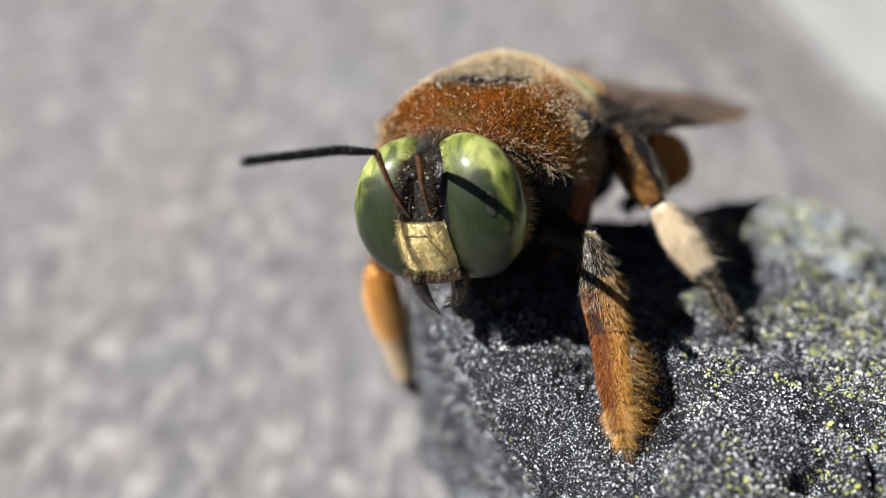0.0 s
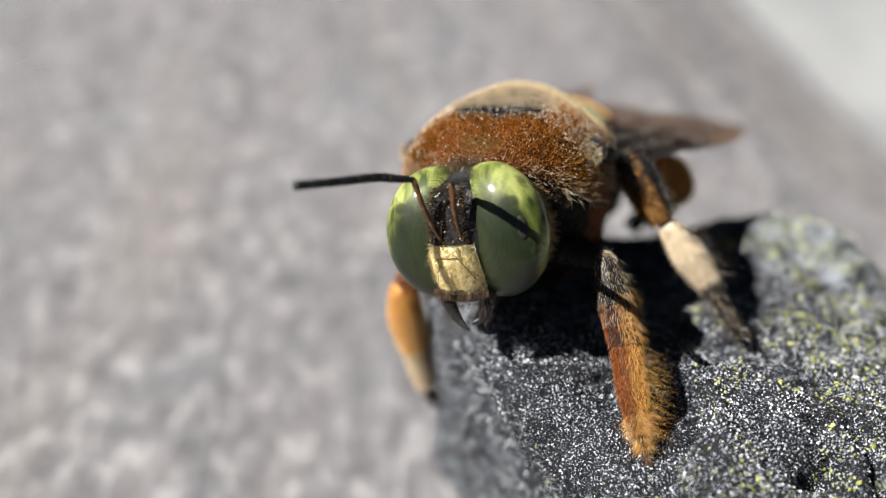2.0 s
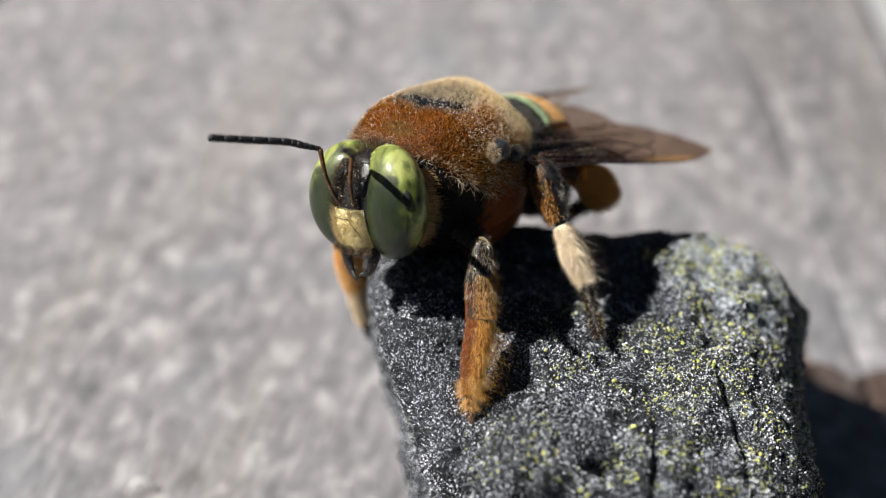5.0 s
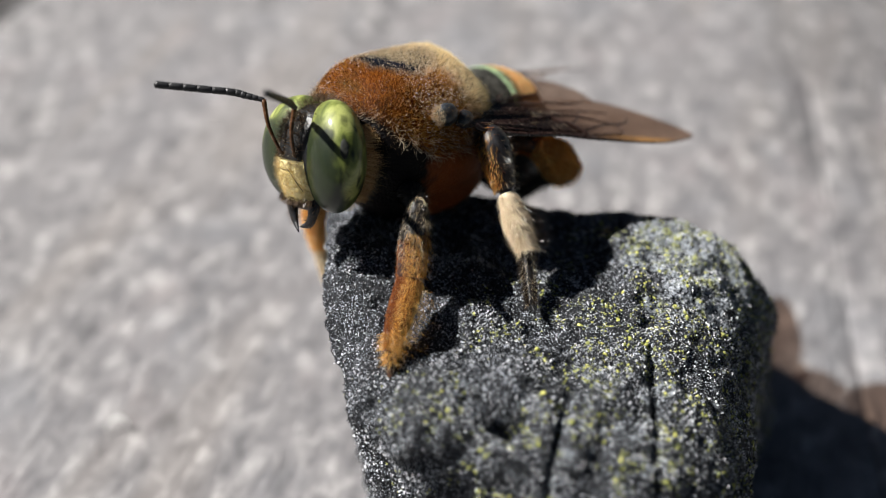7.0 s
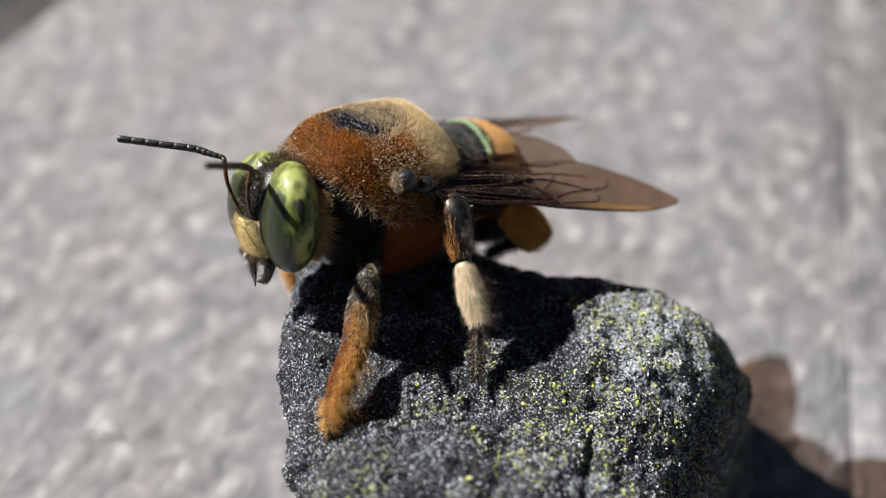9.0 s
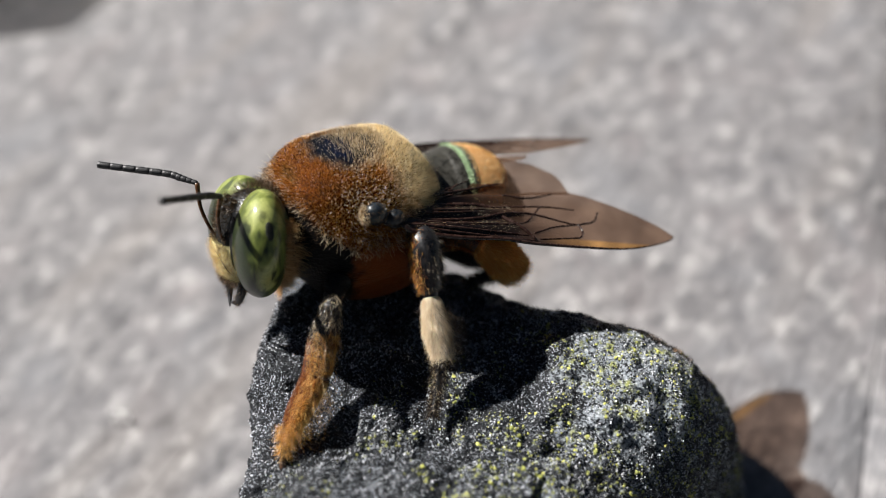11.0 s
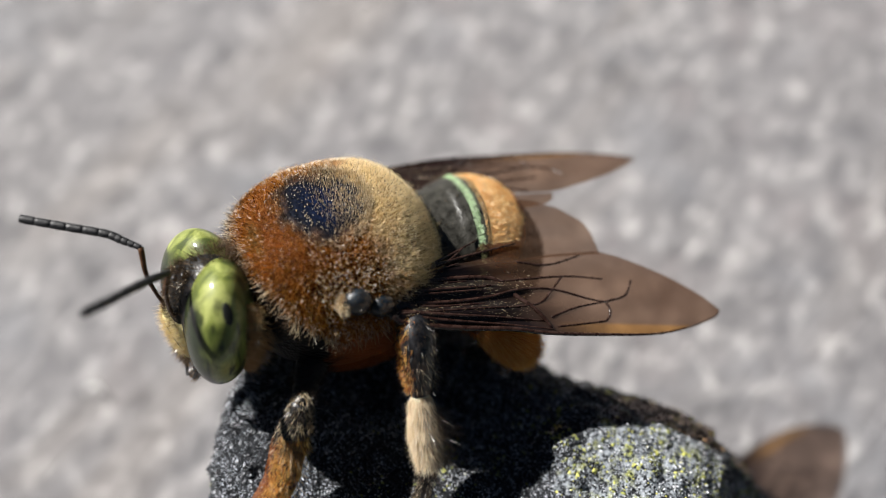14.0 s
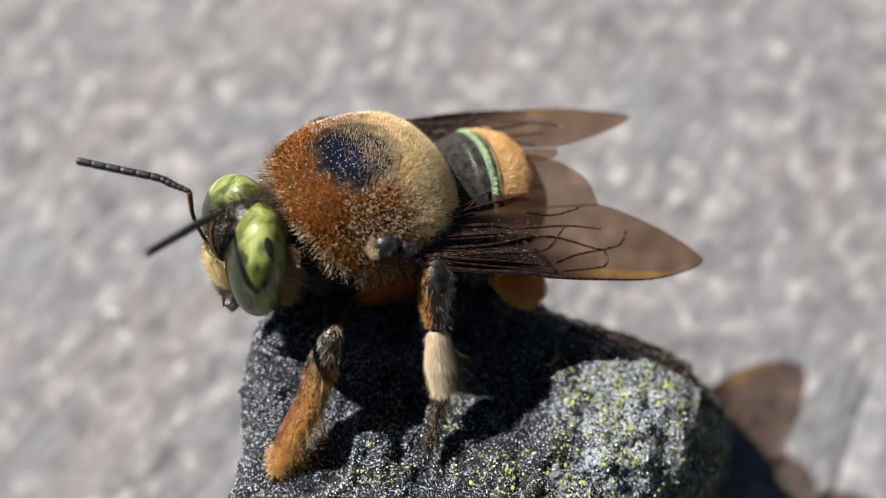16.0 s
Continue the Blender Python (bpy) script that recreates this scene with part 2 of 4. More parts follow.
def mat_wing():
    m = Mat("smoky_wing")
    u = m.axis(0)
    n = m.noise(1.2, 3)
    base = m.span(m.sum("ADD", u, m.sum("MULTIPLY", m.axis(1), 1.3)), 6.0 * MM, 11.5 * MM, 1.0, 0.0)
    c = m.mix(base, (0.11, 0.06, 0.035), (0.008, 0.005, 0.005))
    m.set(Base_Color=c, Roughness=0.28, Specular_IOR_Level=0.5).bump(m.noise(1.6, 4, 0.6, m.stretch((0.4, 1.6, 1))), 0.5, 0.12)
    clear = m.n.new("ShaderNodeBsdfTransparent")
    amber = m.sum("MULTIPLY", m.span(m.axis(1), -1.25 * MM, -1.0 * MM, 1.0, 0.0), m.span(u, 8.6 * MM, 9.6 * MM))
    m.l.new(m.mix(base, m.mix(amber, m.mix(m.span(m.axis(1), 1.0 * MM, 4.0 * MM), (0.44, 0.31, 0.235), (0.53, 0.41, 0.335)), (0.85, 0.48, 0.18)), (0.16, 0.1, 0.075)), clear.inputs[0])
    both = m.n.new("ShaderNodeMixShader")
    m.l.new(m.sum("ADD", m.span(n, 0.3, 0.7, 0.2, 0.32), m.sum("MULTIPLY", base, 0.5)), both.inputs[0])
    m.l.new(clear.outputs[0], both.inputs[1])
    m.l.new(m.b.outputs[0], both.inputs[2])
    m.l.new(both.outputs[0], m.n["Material Output"].inputs[0])
    return m.m


STONE, GRIT, LICHEN, BOARD = mat_stone(), mat_grit(), mat_lichen(), mat_board()
PALE = mat_plain("pale_board_paint", (0.255, 0.26, 0.26), (0.325, 0.33, 0.33), 0.05)
SOIL = mat_plain("dark_soil", (0.016, 0.021, 0.018), (0.04, 0.048, 0.04), 0.05)
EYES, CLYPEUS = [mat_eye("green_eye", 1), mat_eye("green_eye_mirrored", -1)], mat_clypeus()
BLACK = mat_chitin("black_chitin", (0.006, 0.006, 0.007))
BROWN = mat_chitin("brown_chitin", (0.05, 0.02, 0.008), 0.3)
ORANGE = mat_chitin("orange_chitin", (0.45, 0.17, 0.024), 0.45, (0.62, 0.28, 0.05))
BLUE = mat_chitin("blue_black_chitin", (0.005, 0.009, 0.013), 0.28)
DULL = mat_chitin("dull_black_chitin", (0.004, 0.004, 0.004), 0.75)
VEIN = mat_chitin("dark_vein", (0.014, 0.006, 0.004), 0.18)
AMBER = mat_chitin("amber_chitin", (0.05, 0.022, 0.008), 0.14)
MAROON = mat_chitin("maroon_chitin", (0.09, 0.022, 0.006), 0.6, (0.20, 0.06, 0.014))
FEELER = mat_chitin("satin_black_chitin", (0.005, 0.005, 0.006), 0.45)
PUPIL = mat_chitin("black_eye_spot", (0.003, 0.004, 0.002), 0.6)
GLOSS = mat_chitin("grey_green_chitin", (0.016, 0.015, 0.012), 0.25)
TAN = mat_chitin("tan_chitin", (0.62, 0.50, 0.32), 0.4)
WING = mat_wing()
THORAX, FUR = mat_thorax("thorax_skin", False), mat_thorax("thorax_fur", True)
H_BLACK = mat_hair("black_hair", (0.006, 0.005, 0.005), (0.06, 0.04, 0.025), 0.25, 0.15)
H_BROWN = mat_hair("brown_hair", (0.02, 0.012, 0.008), (0.30, 0.20, 0.12), 0.25, 0.3)
H_ORANGE = mat_hair("orange_hair", (0.68, 0.32, 0.04), (1.0, 0.76, 0.28), 0.3, 0.45)
H_RUST = mat_hair("rust_hair", (0.28, 0.07, 0.010), (0.72, 0.28, 0.05), 0.3, 0.4)
H_MAROON = mat_hair("maroon_hair", (0.09, 0.022, 0.005), (0.38, 0.11, 0.02), 0.35, 0.4)
H_CREAM = mat_hair("cream_hair", (0.60, 0.45, 0.25), (0.96, 0.88, 0.70), 0.3, 0.35)
H_WHITE = mat_hair("ivory_hair", (0.70, 0.54, 0.34), (0.97, 0.90, 0.74), 0.3, 0.3)
H_GOLD = mat_hair("golden_brown_hair", (0.36, 0.18, 0.05), (0.97, 0.78, 0.44), 0.3, 0.45)
# pale colour that stands for glints on hair tips and forehead
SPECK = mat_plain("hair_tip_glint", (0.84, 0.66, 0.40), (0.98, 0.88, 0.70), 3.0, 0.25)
H_YELLOW = mat_hair("yellow_hair", (0.60, 0.45, 0.14), (0.92, 0.80, 0.42))
H_PEACH = mat_hair("peach_hair", (0.78, 0.44, 0.13), (0.98, 0.78, 0.44), 0.3, 0.25)
H_GREEN = mat_hair("pale_green_hair", (0.36, 0.54, 0.28), (0.82, 0.95, 0.70), 0.3, 0.3)


# ---------------------------------------------------------------- mesh helpers (millimetres)
def thing(name, m, label, category, group="", kind=""):
    ob = new(name)
    ob.matrix_world = m
    WHERE[ob.name] = m
    return tagged(ob, label, category, group, kind)


WHERE = {}


def mesh_of(name, verts, faces, material, m=Matrix(), smooth=True):
    v = np.asarray(verts, float) * MM
    inv = np.array(m.inverted())
    v = v @ inv[:3, :3].T + inv[:3, 3]
    me = bpy.data.meshes.new(name)
    me.from_pydata(v.tolist(), [], faces if isinstance(faces, list) else faces.tolist())
    me.materials.append(material)
    if smooth:
        me.polygons.foreach_set("use_smooth", [True] * len(me.polygons))
    me.update()
    return me


def part(name, geo, material, parent, label="", m=None, kind="", smooth=True):
    """Links a mesh, given in world millimetres, as one part of parent."""
    pm = WHERE[parent.name]
    m = pm if m is None else m
    ob = new(name, mesh_of(name, geo[0], geo[1], material, m, smooth))
    ob.parent = parent
    ob.matrix_basis = pm.inverted() @ m
    WHERE[ob.name] = m
    return tagged(ob, label, kind=kind)


def grid_faces(nu, nv, wrap=False):
    f = []
    for i in range(nu - 1):
        for j in range(nv if wrap else nv - 1):
            k = (j + 1) % nv
            f.append([i * nv + j, i * nv + k, (i + 1) * nv + k, (i + 1) * nv + j])
    return f


def ellipsoid(centre, axes, turn, nu=40, nv=56, power=1.0):
    """axes along the columns of turn; the pole runs along the third."""
    th = np.linspace(0.001, math.pi - 0.001, nu)[:, None]
    ph = np.linspace(0, 2 * math.pi, nv, endpoint=False)[None]
    s = np.sin(th) ** power
    p = np.stack([s * np.cos(ph), s * np.sin(ph), np.cos(th) + 0 * ph], -1).reshape(-1, 3)
    v = (p * axes) @ np.array(turn).T + np.array(centre)
    return v, [q[::-1] for q in grid_faces(nu, nv, True)]


def lump(centre, axes, turn, power=2.5, nu=48, nv=72):
    """A rounded block: an ellipsoid with fuller shoulders."""
    v, f = ellipsoid((0, 0, 0), (1, 1, 1), np.eye(3), nu, nv)
    r = (np.abs(v / axes) ** power).sum(1) ** (-1 / power)
    return (v * r[:, None]) @ np.array(turn).T + np.array(centre), f


def on_lump(rng, count, centre, axes, turn, power=2.5):
    d = unit(rng.normal(size=(count * 3, 3)))
    r = (np.abs(d / axes) ** power).sum(1) ** (-1 / power)
    p = d * r[:, None]
    n = unit(np.sign(p) * np.abs(p / axes) ** (power - 1) / axes)
    w = r ** 2 / np.maximum(0.2, np.abs((n * d).sum(1)))
    k = rng.choice(len(p), count, replace=False, p=w / w.sum())
    turn = np.array(turn)
    return p[k] @ turn.T + np.array(centre), n[k] @ turn.T


def unit(v):
    v = np.asarray(v, float)
    return v / np.maximum(np.linalg.norm(v, axis=-1, keepdims=True), 1e-9)


def curve_points(path, n):
    """Catmull-Rom through the path."""
    p = np.asarray(path, float)
    p = np.vstack([2 * p[0] - p[1], p, 2 * p[-1] - p[-2]])
    k = len(p) - 3
    out = []
    for s in np.linspace(0, k - 1e-6, n):
        i = int(s)
        t = s - i
        a, b, c, d = p[i:i + 4]
        out.append(0.5 * (2 * b + (c - a) * t + (2 * a - 5 * b + 4 * c - d) * t * t + (3 * b - a - 3 * c + d) * t ** 3))
    return np.array(out)


def rings(path, radii, n=24, nv=18, flat=1.0, side=(0, 0, 1)):
    c = curve_points(path, n)
    r = np.interp(np.linspace(0, 1, n), np.linspace(0, 1, len(radii)), radii)
    t = unit(np.gradient(c, axis=0))
    a = unit(np.cross(t, unit(side)))
    b = np.cross(t, a)
    return c, r, t, a, b, nv, flat


def tube(path, radii, n=24, nv=18, flat=1.0, side=(0, 0, 1)):
    c, r, t, a, b, nv, flat = rings(path, radii, n, nv, flat, side)
    ph = np.linspace(0, 2 * math.pi, nv, endpoint=False)
    v = c[:, None] + r[:, None, None] * (np.cos(ph)[None, :, None] * a[:, None] + flat * np.sin(ph)[None, :, None] * b[:, None])
    f = grid_faces(len(c), nv, True)
    v = np.vstack([v.reshape(-1, 3), c[0] - t[0] * r[0] * 0.5, c[-1] + t[-1] * r[-1] * 0.5])
    k = len(c) * nv
    f += [[k, (j + 1) % nv, j] for j in range(nv)]
    f += [[k + 1, k - nv + j, k - nv + (j + 1) % nv] for j in range(nv)]
    return v, f


def on_tube(rng, count, path, radii, flat=1.0, side=(0, 0, 1), lo=0.0, hi=1.0):
    c, r, t, a, b, _, flat = rings(path, radii, 60, 8, flat, side)
    s = rng.uniform(lo, hi, count) * 59
    i = np.minimum(s.astype(int), 58)
    w = (s - i)[:, None]
    pick = lambda q: q[i] * (1 - w) + q[i + 1] * w
    ph = rng.uniform(0, 2 * math.pi, count)[:, None]
    n = np.cos(ph) * pick(a) + np.sin(ph) * pick(b)
    p = pick(c) + (np.cos(ph) * pick(a) + flat * np.sin(ph) * pick(b)) * pick(r[:, None])
    return p, unit(n), unit(pick(t))


def on_ellipsoid(rng, count, centre, axes, turn):
    d = unit(rng.normal(size=(count, 3)))
    turn = np.array(turn)
    return (d * axes) @ turn.T + np.array(centre), unit((d / axes) @ turn.T)


def hairs(rng, p, d, length, thick, bend=0.25, droop=None, sections=2):
    """Tapered three-sided hairs from points p along d."""
    n = len(p)
    d = unit(d)
    length = np.broadcast_to(length, (n,))[:, None]
    thick = np.broadcast_to(thick, (n,))[:, None]
    a = unit(np.cross(d, unit(rng.normal(size=(n, 3)))))
    b = np.cross(d, a)
    off = rng.normal(size=(n, 3)) * bend * length
    if droop is not None:
        off = off + np.asarray(droop) * length
    tri = [np.cos(q) * a + np.sin(q) * b for q in (0, 2.094, 4.189)]
    base = p - d * 0.04
    if sections == 1:
        v = np.stack([base + thick * q for q in tri] + [p + d * length + off], 1).reshape(-1, 3)
        o = (np.arange(n) * 4)[:, None]
        f = np.concatenate([o + np.array([[0, 1, 3]]), o + np.array([[1, 2, 3]]), o + np.array([[2, 0, 3]])])
        return v, f
    mid = p + d * length * 0.55 + off * 0.3
    v = np.stack([base + thick * q for q in tri] + [mid + thick * 0.7 * q for q in tri] + [p + d * length + off], 1).reshape(-1, 3)
    o = (np.arange(n) * 7)[:, None]
    quads = np.concatenate([o + np.array([[0, 1, 4, 3]]), o + np.array([[1, 2, 5, 4]]), o + np.array([[2, 0, 3, 5]])]).tolist()
    tris = np.concatenate([o + np.array([[3, 4, 6]]), o + np.array([[4, 5, 6]]), o + np.array([[5, 3, 6]])]).tolist()
    return v, quads + tris


# ---------------------------------------------------------------- the board and what lies round it
GRAIN = unit((-0.245, 1.0, 0.0))
CROSS = np.array((GRAIN[1], -GRAIN[0], 0.0))
KNEE = np.array((38.4, 48.2, 0.0))  # a point on the crack


def soft(x, a, b):
    t = min(1.0, max(0.0, (x - a) / (b - a)))
    return t * t * (3 - 2 * t)


def edge_right(y):
    return 49.0 - 0.245 * (y - 90)


def edge_left(y):
    return -58.6 - 1.2 * max(0.0, 52 - y) + 0.02 * max(0.0, y - 62) ** 1.2


def across_at(edge, s):
    """Where a plank's edge, given as x for y, lies across the grain at s along it."""
    w = 40.0
    for _ in range(40):
        y = min(150.0, max(-80.0, CROSS[1] * w + GRAIN[1] * s))
        w += 0.5 * ((edge(y) - GRAIN[0] * s) / CROSS[0] - w)
    return w


def board(name, low, high, top, thick, material, label, start=-260.0, end=420.0, soft_lo=1.0, soft_hi=1.0, wear=5.0):
    """A plank along the grain between two edges, its long edges rounded, its top slightly uneven."""
    n, along = 72, np.linspace(start, end, 240)
    v = []
    for s in along:
        lo, hi = low(s), high(s)
        across = [lo, lo, lo + 0.4 * soft_lo, lo + 1.5 * soft_lo] + list(np.linspace(lo + 3, hi - 3, n - 8)) + [hi - 1.5 * soft_hi, hi - 0.4 * soft_hi, hi, hi]
        drop = [thick, 1.6 * soft_lo, 0.5 * soft_lo, 0.0] + [0.0] * (n - 8) + [0.0, 0.5 * soft_hi, 1.6 * soft_hi, thick]
        for w, dz in zip(across, drop):
            bump = 0.0 if dz else 0.35 * noise.noise((w * 0.15, s * 0.05, 1.0)) + 0.15 * noise.noise((w * 0.6, s * 0.3, 3.0))
            at_x, at_y, _ = CROSS * w + GRAIN * s
            worn = wear * soft(at_x, edge_right(at_y) - 30, edge_right(at_y) + 3) * soft(at_y, 45, 85)
            v.append((at_x, at_y, top - dz + bump - worn))
    f = grid_faces(len(along), n)
    f += [list(range(n))[::-1], [(len(along) - 1) * n + j for j in range(n)]]
    f.append([0, (len(along) - 1) * n, len(along) * n - 1, n - 1])
    ob = new(name, mesh_of(name, np.array(v), [q[::-1] for q in f], material))
    WHERE[ob.name] = Matrix()
    return tagged(ob, label, "board", kind="structure")


crack_at = float(KNEE @ CROSS)
board("ground_board", lambda s: across_at(edge_left, s), lambda s: crack_at - 0.03 + 0.25 * math.sin(s * 0.11), 0.0, 25.0, BOARD, "weathered grey wooden deck board under the stone", soft_hi=0.12)
board("ground_board_strip", lambda s: crack_at + 0.03 + 0.25 * math.sin(s * 0.11), lambda s: max(crack_at + 8, across_at(edge_right, s)), 0.0, 25.0, BOARD, "weathered grey strip of deck board beyond a crack", soft_lo=0.12)
board("ground_pale_board", lambda s: crack_at + 4, lambda s: crack_at + 190, -1.2, 20.0, PALE, "pale sunlit board beside the grey deck board", wear=5.4)


def make_ground():
    s = 400000.0
    v = [(-s, -s, -60), (s, -s, -60), (s, s, -60), (-s, s, -60)]
    ob = new("ground", mesh_of("ground", v, [[0, 1, 2, 3]], SOIL))
    tagged(ob, "dark shaded soil below the boards", "ground", kind="structure")


make_ground()

# ---------------------------------------------------------------- the stone
RIM = [(-0.5, 33), (0.7, 29.5), (1.9, 27), (4.3, 23.2), (6.6, 20.2), (8.6, 17.6), (12.0, 16.2), (18.5, 16.4), (26.2, 18.1), (29.0, 21.6), (28.2, 26.5), (27.6, 30), (27.9, 33.8), (28.2, 37.4), (25.8, 40.9), (20, 40.5), (15, 38.6), (9, 37.6), (3, 36.6)]
MIDST = np.array((13.5, 28.0))


def rim_radius(angle):
    best = 12.0
    d = np.array((math.cos(angle), math.sin(angle)))
    for i in range(len(RIM)):
        a, b = np.array(RIM[i]) - MIDST, np.array(RIM[(i + 1) % len(RIM)]) - MIDST
        m = np.array(((d[0], a[0] - b[0]), (d[1], a[1] - b[1])))
        if abs(np.linalg.det(m)) > 1e-9:
            r, w = np.linalg.solve(m, a)
            if r > 0 and -1e-6 <= w <= 1 + 1e-6:
                best = r
    return best


def stone_top(x, y):
    z = 21.6 - 0.13 * (y - 24)
    step = 12.0 + 0.9 * math.sin(y * 0.9) - 0.25 * max(0, 21 - y)
    z += 0.75 * soft(x, step - 0.3, step + 0.3) * soft(y, 30, 24) - 0.75 * (1 - soft(x, step - 0.35, step + 0.2)) * soft(y, 28, 24) * soft(y, 15, 19)
    z -= 1.1 * math.exp(-(((x - 15.5) / 4.5) ** 2 + ((y - 33) / 3.5) ** 2))
    z -= 0.9 * math.exp(-(((x - 8) / 5) ** 2 + ((y - 33) / 4) ** 2))
    z += 0.7 * math.exp(-(((x - 24.5) / 3) ** 2 + ((y - 38) / 3) ** 2))
    z += 0.5 * math.exp(-(((x - 15.5) / 4) ** 2 + ((y - 21) / 2.5) ** 2))
    z -= 0.05 * max(0, x - 20) + 0.03 * max(0, x - 21.5) ** 1.5 * soft(y, 36, 32)
    z += 0.9 * math.exp(-(((x - 4.5) / 2.8) ** 2 + ((y - 25.6) / 2.3) ** 2))
    z -= 1.5 * math.exp(-(((x - 16.9) / 1.3) ** 2 + ((y - 19.0) / 0.7) ** 2))
    z -= 0.55 * soft(x, 12.5, 15) * soft(y, 29, 26)
    z += 0.45 * math.exp(-(((x - 20.3) / 3) ** 2 + ((y - 33.5) / 5) ** 2))
    z -= 0.5 * math.exp(-((x - 23.0 - 0.28 * (25 - y)) / 0.3) ** 2) * soft(y, 29, 26) * soft(y, 17, 20)
    z -= 0.6 * math.exp(-((x - 19.2 - 0.1 * (20 - y)) / 0.28) ** 2) * soft(y, 22, 20)
    z += 0.5 * noise.noise((x * 0.35, y * 0.35, 2.0)) + 0.3 * noise.noise((x * 0.9, y * 0.9, 5.0))
    return z


def make_stone():
    na, nt, ns = 340, 120, 64
    radii = [rim_radius(2 * math.pi * k / na) for k in range(na)]
    radii = [sum(radii[(k + j) % na] for j in range(-4, 5)) / 9 for k in range(na)]
    v = []
    for i in range(nt + ns):
        for k in range(na):
            a = 2 * math.pi * k / na
            lean = 0.5 + 0.5 * math.cos(a - 0.2)
            fall = 1.7 + 1.6 * lean
            if i < nt:
                s = (i / (nt - 1)) ** 0.8
                x, y = MIDST + radii[k] * s * np.array((math.cos(a), math.sin(a)))
                z = stone_top(x, y) - fall * s ** (14 - 6 * lean)
            else:
                q = (i - nt + 1) / ns
                swell = 1 + (0.02 + 0.13 * lean) * q ** 0.5 + (0.16 * lean - 0.2 * (1 - lean)) * q
                x, y = MIDST + radii[k] * swell * np.array((math.cos(a), math.sin(a)))
                z0 = stone_top(*(MIDST + radii[k] * np.array((math.cos(a), math.sin(a))))) - fall
                z = z0 * (1 - q) - 0.3 * q
            p = Vector((x, y, z))
            side = soft(i, nt * 0.85, nt + 3)
            big = noise.noise(p * 0.22) * 0.8 * side
            small = 0.26 * noise.noise(p * 0.8) + 0.17 * noise.noise(p * 1.8) + 0.12 * noise.noise(p * 3.6) + 0.07 * noise.noise(p * 7.5)
            out = Vector((math.cos(a), math.sin(a), 0)) * side + Vector((0, 0, 1)) * (1 - side)
            nub = 0.9 * math.exp(-((p - Vector((23.4, 42.0, 14.8))).length / 0.7) ** 2)
            p += out * (big + nub + small * (1 if side < 0.5 else 1.3))
            v.append(tuple(p))
    f = grid_faces(nt + ns, na, True)
    f.append(list(range((nt + ns - 1) * na, (nt + ns) * na)))
    m = Matrix.Translation((MIDST[0] * MM, MIDST[1] * MM, 0))
    ob = thing("stone", m, "small dark rough stone with pale grains and yellow lichen", "stone")
    body = part("rock", (np.array(v), f), STONE, ob)
    return ob, np.array(v), na, nt, ns


stone, STONE_V, na, nt, ns = make_stone()


def stone_points(rng, count, weight=None):
    """Random points on the stone's skin with their normals."""
    g = STONE_V.reshape(nt + ns, na, 3)
    out_p, out_n = [], []
    a, b, d = g[:-1], np.roll(g, -1, 1)[:-1], g[1:]
    n = np.cross(d - a, b - a)
    area = np.linalg.norm(n, axis=-1)
    n = unit(n)
    w = area * (weight(a, n) if weight else 1.0)
    k = rng.choice(area.size, count, p=(w / w.sum()).ravel())
    a, b, d, n = (q.reshape(-1, 3)[k] for q in (a, b, d, n))
    s, t = rng.uniform(0, 1, (2, count, 1))
    return a + (b - a) * s + (d - a) * t, n


def blobs(rng, p, n, size, flat, nv=5):
    """Low lumps: a ring of nv points and a cap, half sunk."""
    c = len(p)
    x = unit(np.cross(n, unit(rng.normal(size=(c, 3)))))
    y = np.cross(n, x)
    size = np.broadcast_to(size, (c,))[:, None]
    vs = []
    for j in range(nv):
        r = size * rng.uniform(0.45, 1.35, (c, 1))
        vs.append(p - n * size * 0.25 + r * (math.cos(2 * math.pi * j / nv) * x + math.sin(2 * math.pi * j / nv) * y))
    for j in range(nv):
        r = size * rng.uniform(0.25, 0.7, (c, 1))
        vs.append(p + n * size * flat * rng.uniform(0.7, 1.2, (c, 1)) + r * (math.cos(2 * math.pi * j / nv + 0.3) * x + math.sin(2 * math.pi * j / nv + 0.3) * y))
    v = np.stack(vs, 1).reshape(-1, 3)
    o = (np.arange(c) * 2 * nv)[:, None]
    f = []
    for j in range(nv):
        f += (o + np.array([[j, (j + 1) % nv, nv + (j + 1) % nv, nv + j]])).tolist()
    f += (o + np.array([list(range(nv, 2 * nv))])).tolist()
    return v, f


def dress_stone():
    rng = np.random.default_rng(11)
    p, n = stone_points(rng, 190000, lambda a, n: np.where(n[..., 2] > 0.3, 1.0, np.where(a[..., 0] < 7, 0.4, 0.8)))
    part("grit", blobs(rng, p, n, rng.uniform(0.016, 0.05, len(p)) * rng.uniform(0.6, 1.7, len(p)), 1.1, 3), GRIT, stone, "pale and dark mineral grains", kind="stuff", smooth=False)
    clump = lambda a, n: np.where(n[..., 2] > 0.2, 1.0, 0.5) * np.clip((a[..., 0] - 9) / 6, 0.03, 1) * np.where((a[..., 1] > 30) & (a[..., 0] < 17), 0.3, 1.0)
    p, n = stone_points(rng, 17000, clump)
    keep = np.array([noise.noise(Vector(q) * 0.35) + 0.6 * noise.noise(Vector(q) * 1.2) for q in p]) > 0.12 - 0.02 * np.clip(p[:, 0] - 12, 0, 12)
    p, n = p[keep], n[keep]
    size = rng.uniform(0.035, 0.10, len(p)) * np.where(rng.uniform(size=len(p)) > 0.93, 2.0, 1.0)
    part("lichen", blobs(rng, p, n, size, 0.35, 7), LICHEN, stone, "small yellow-green lichen crusts", kind="stuff")


dress_stone()

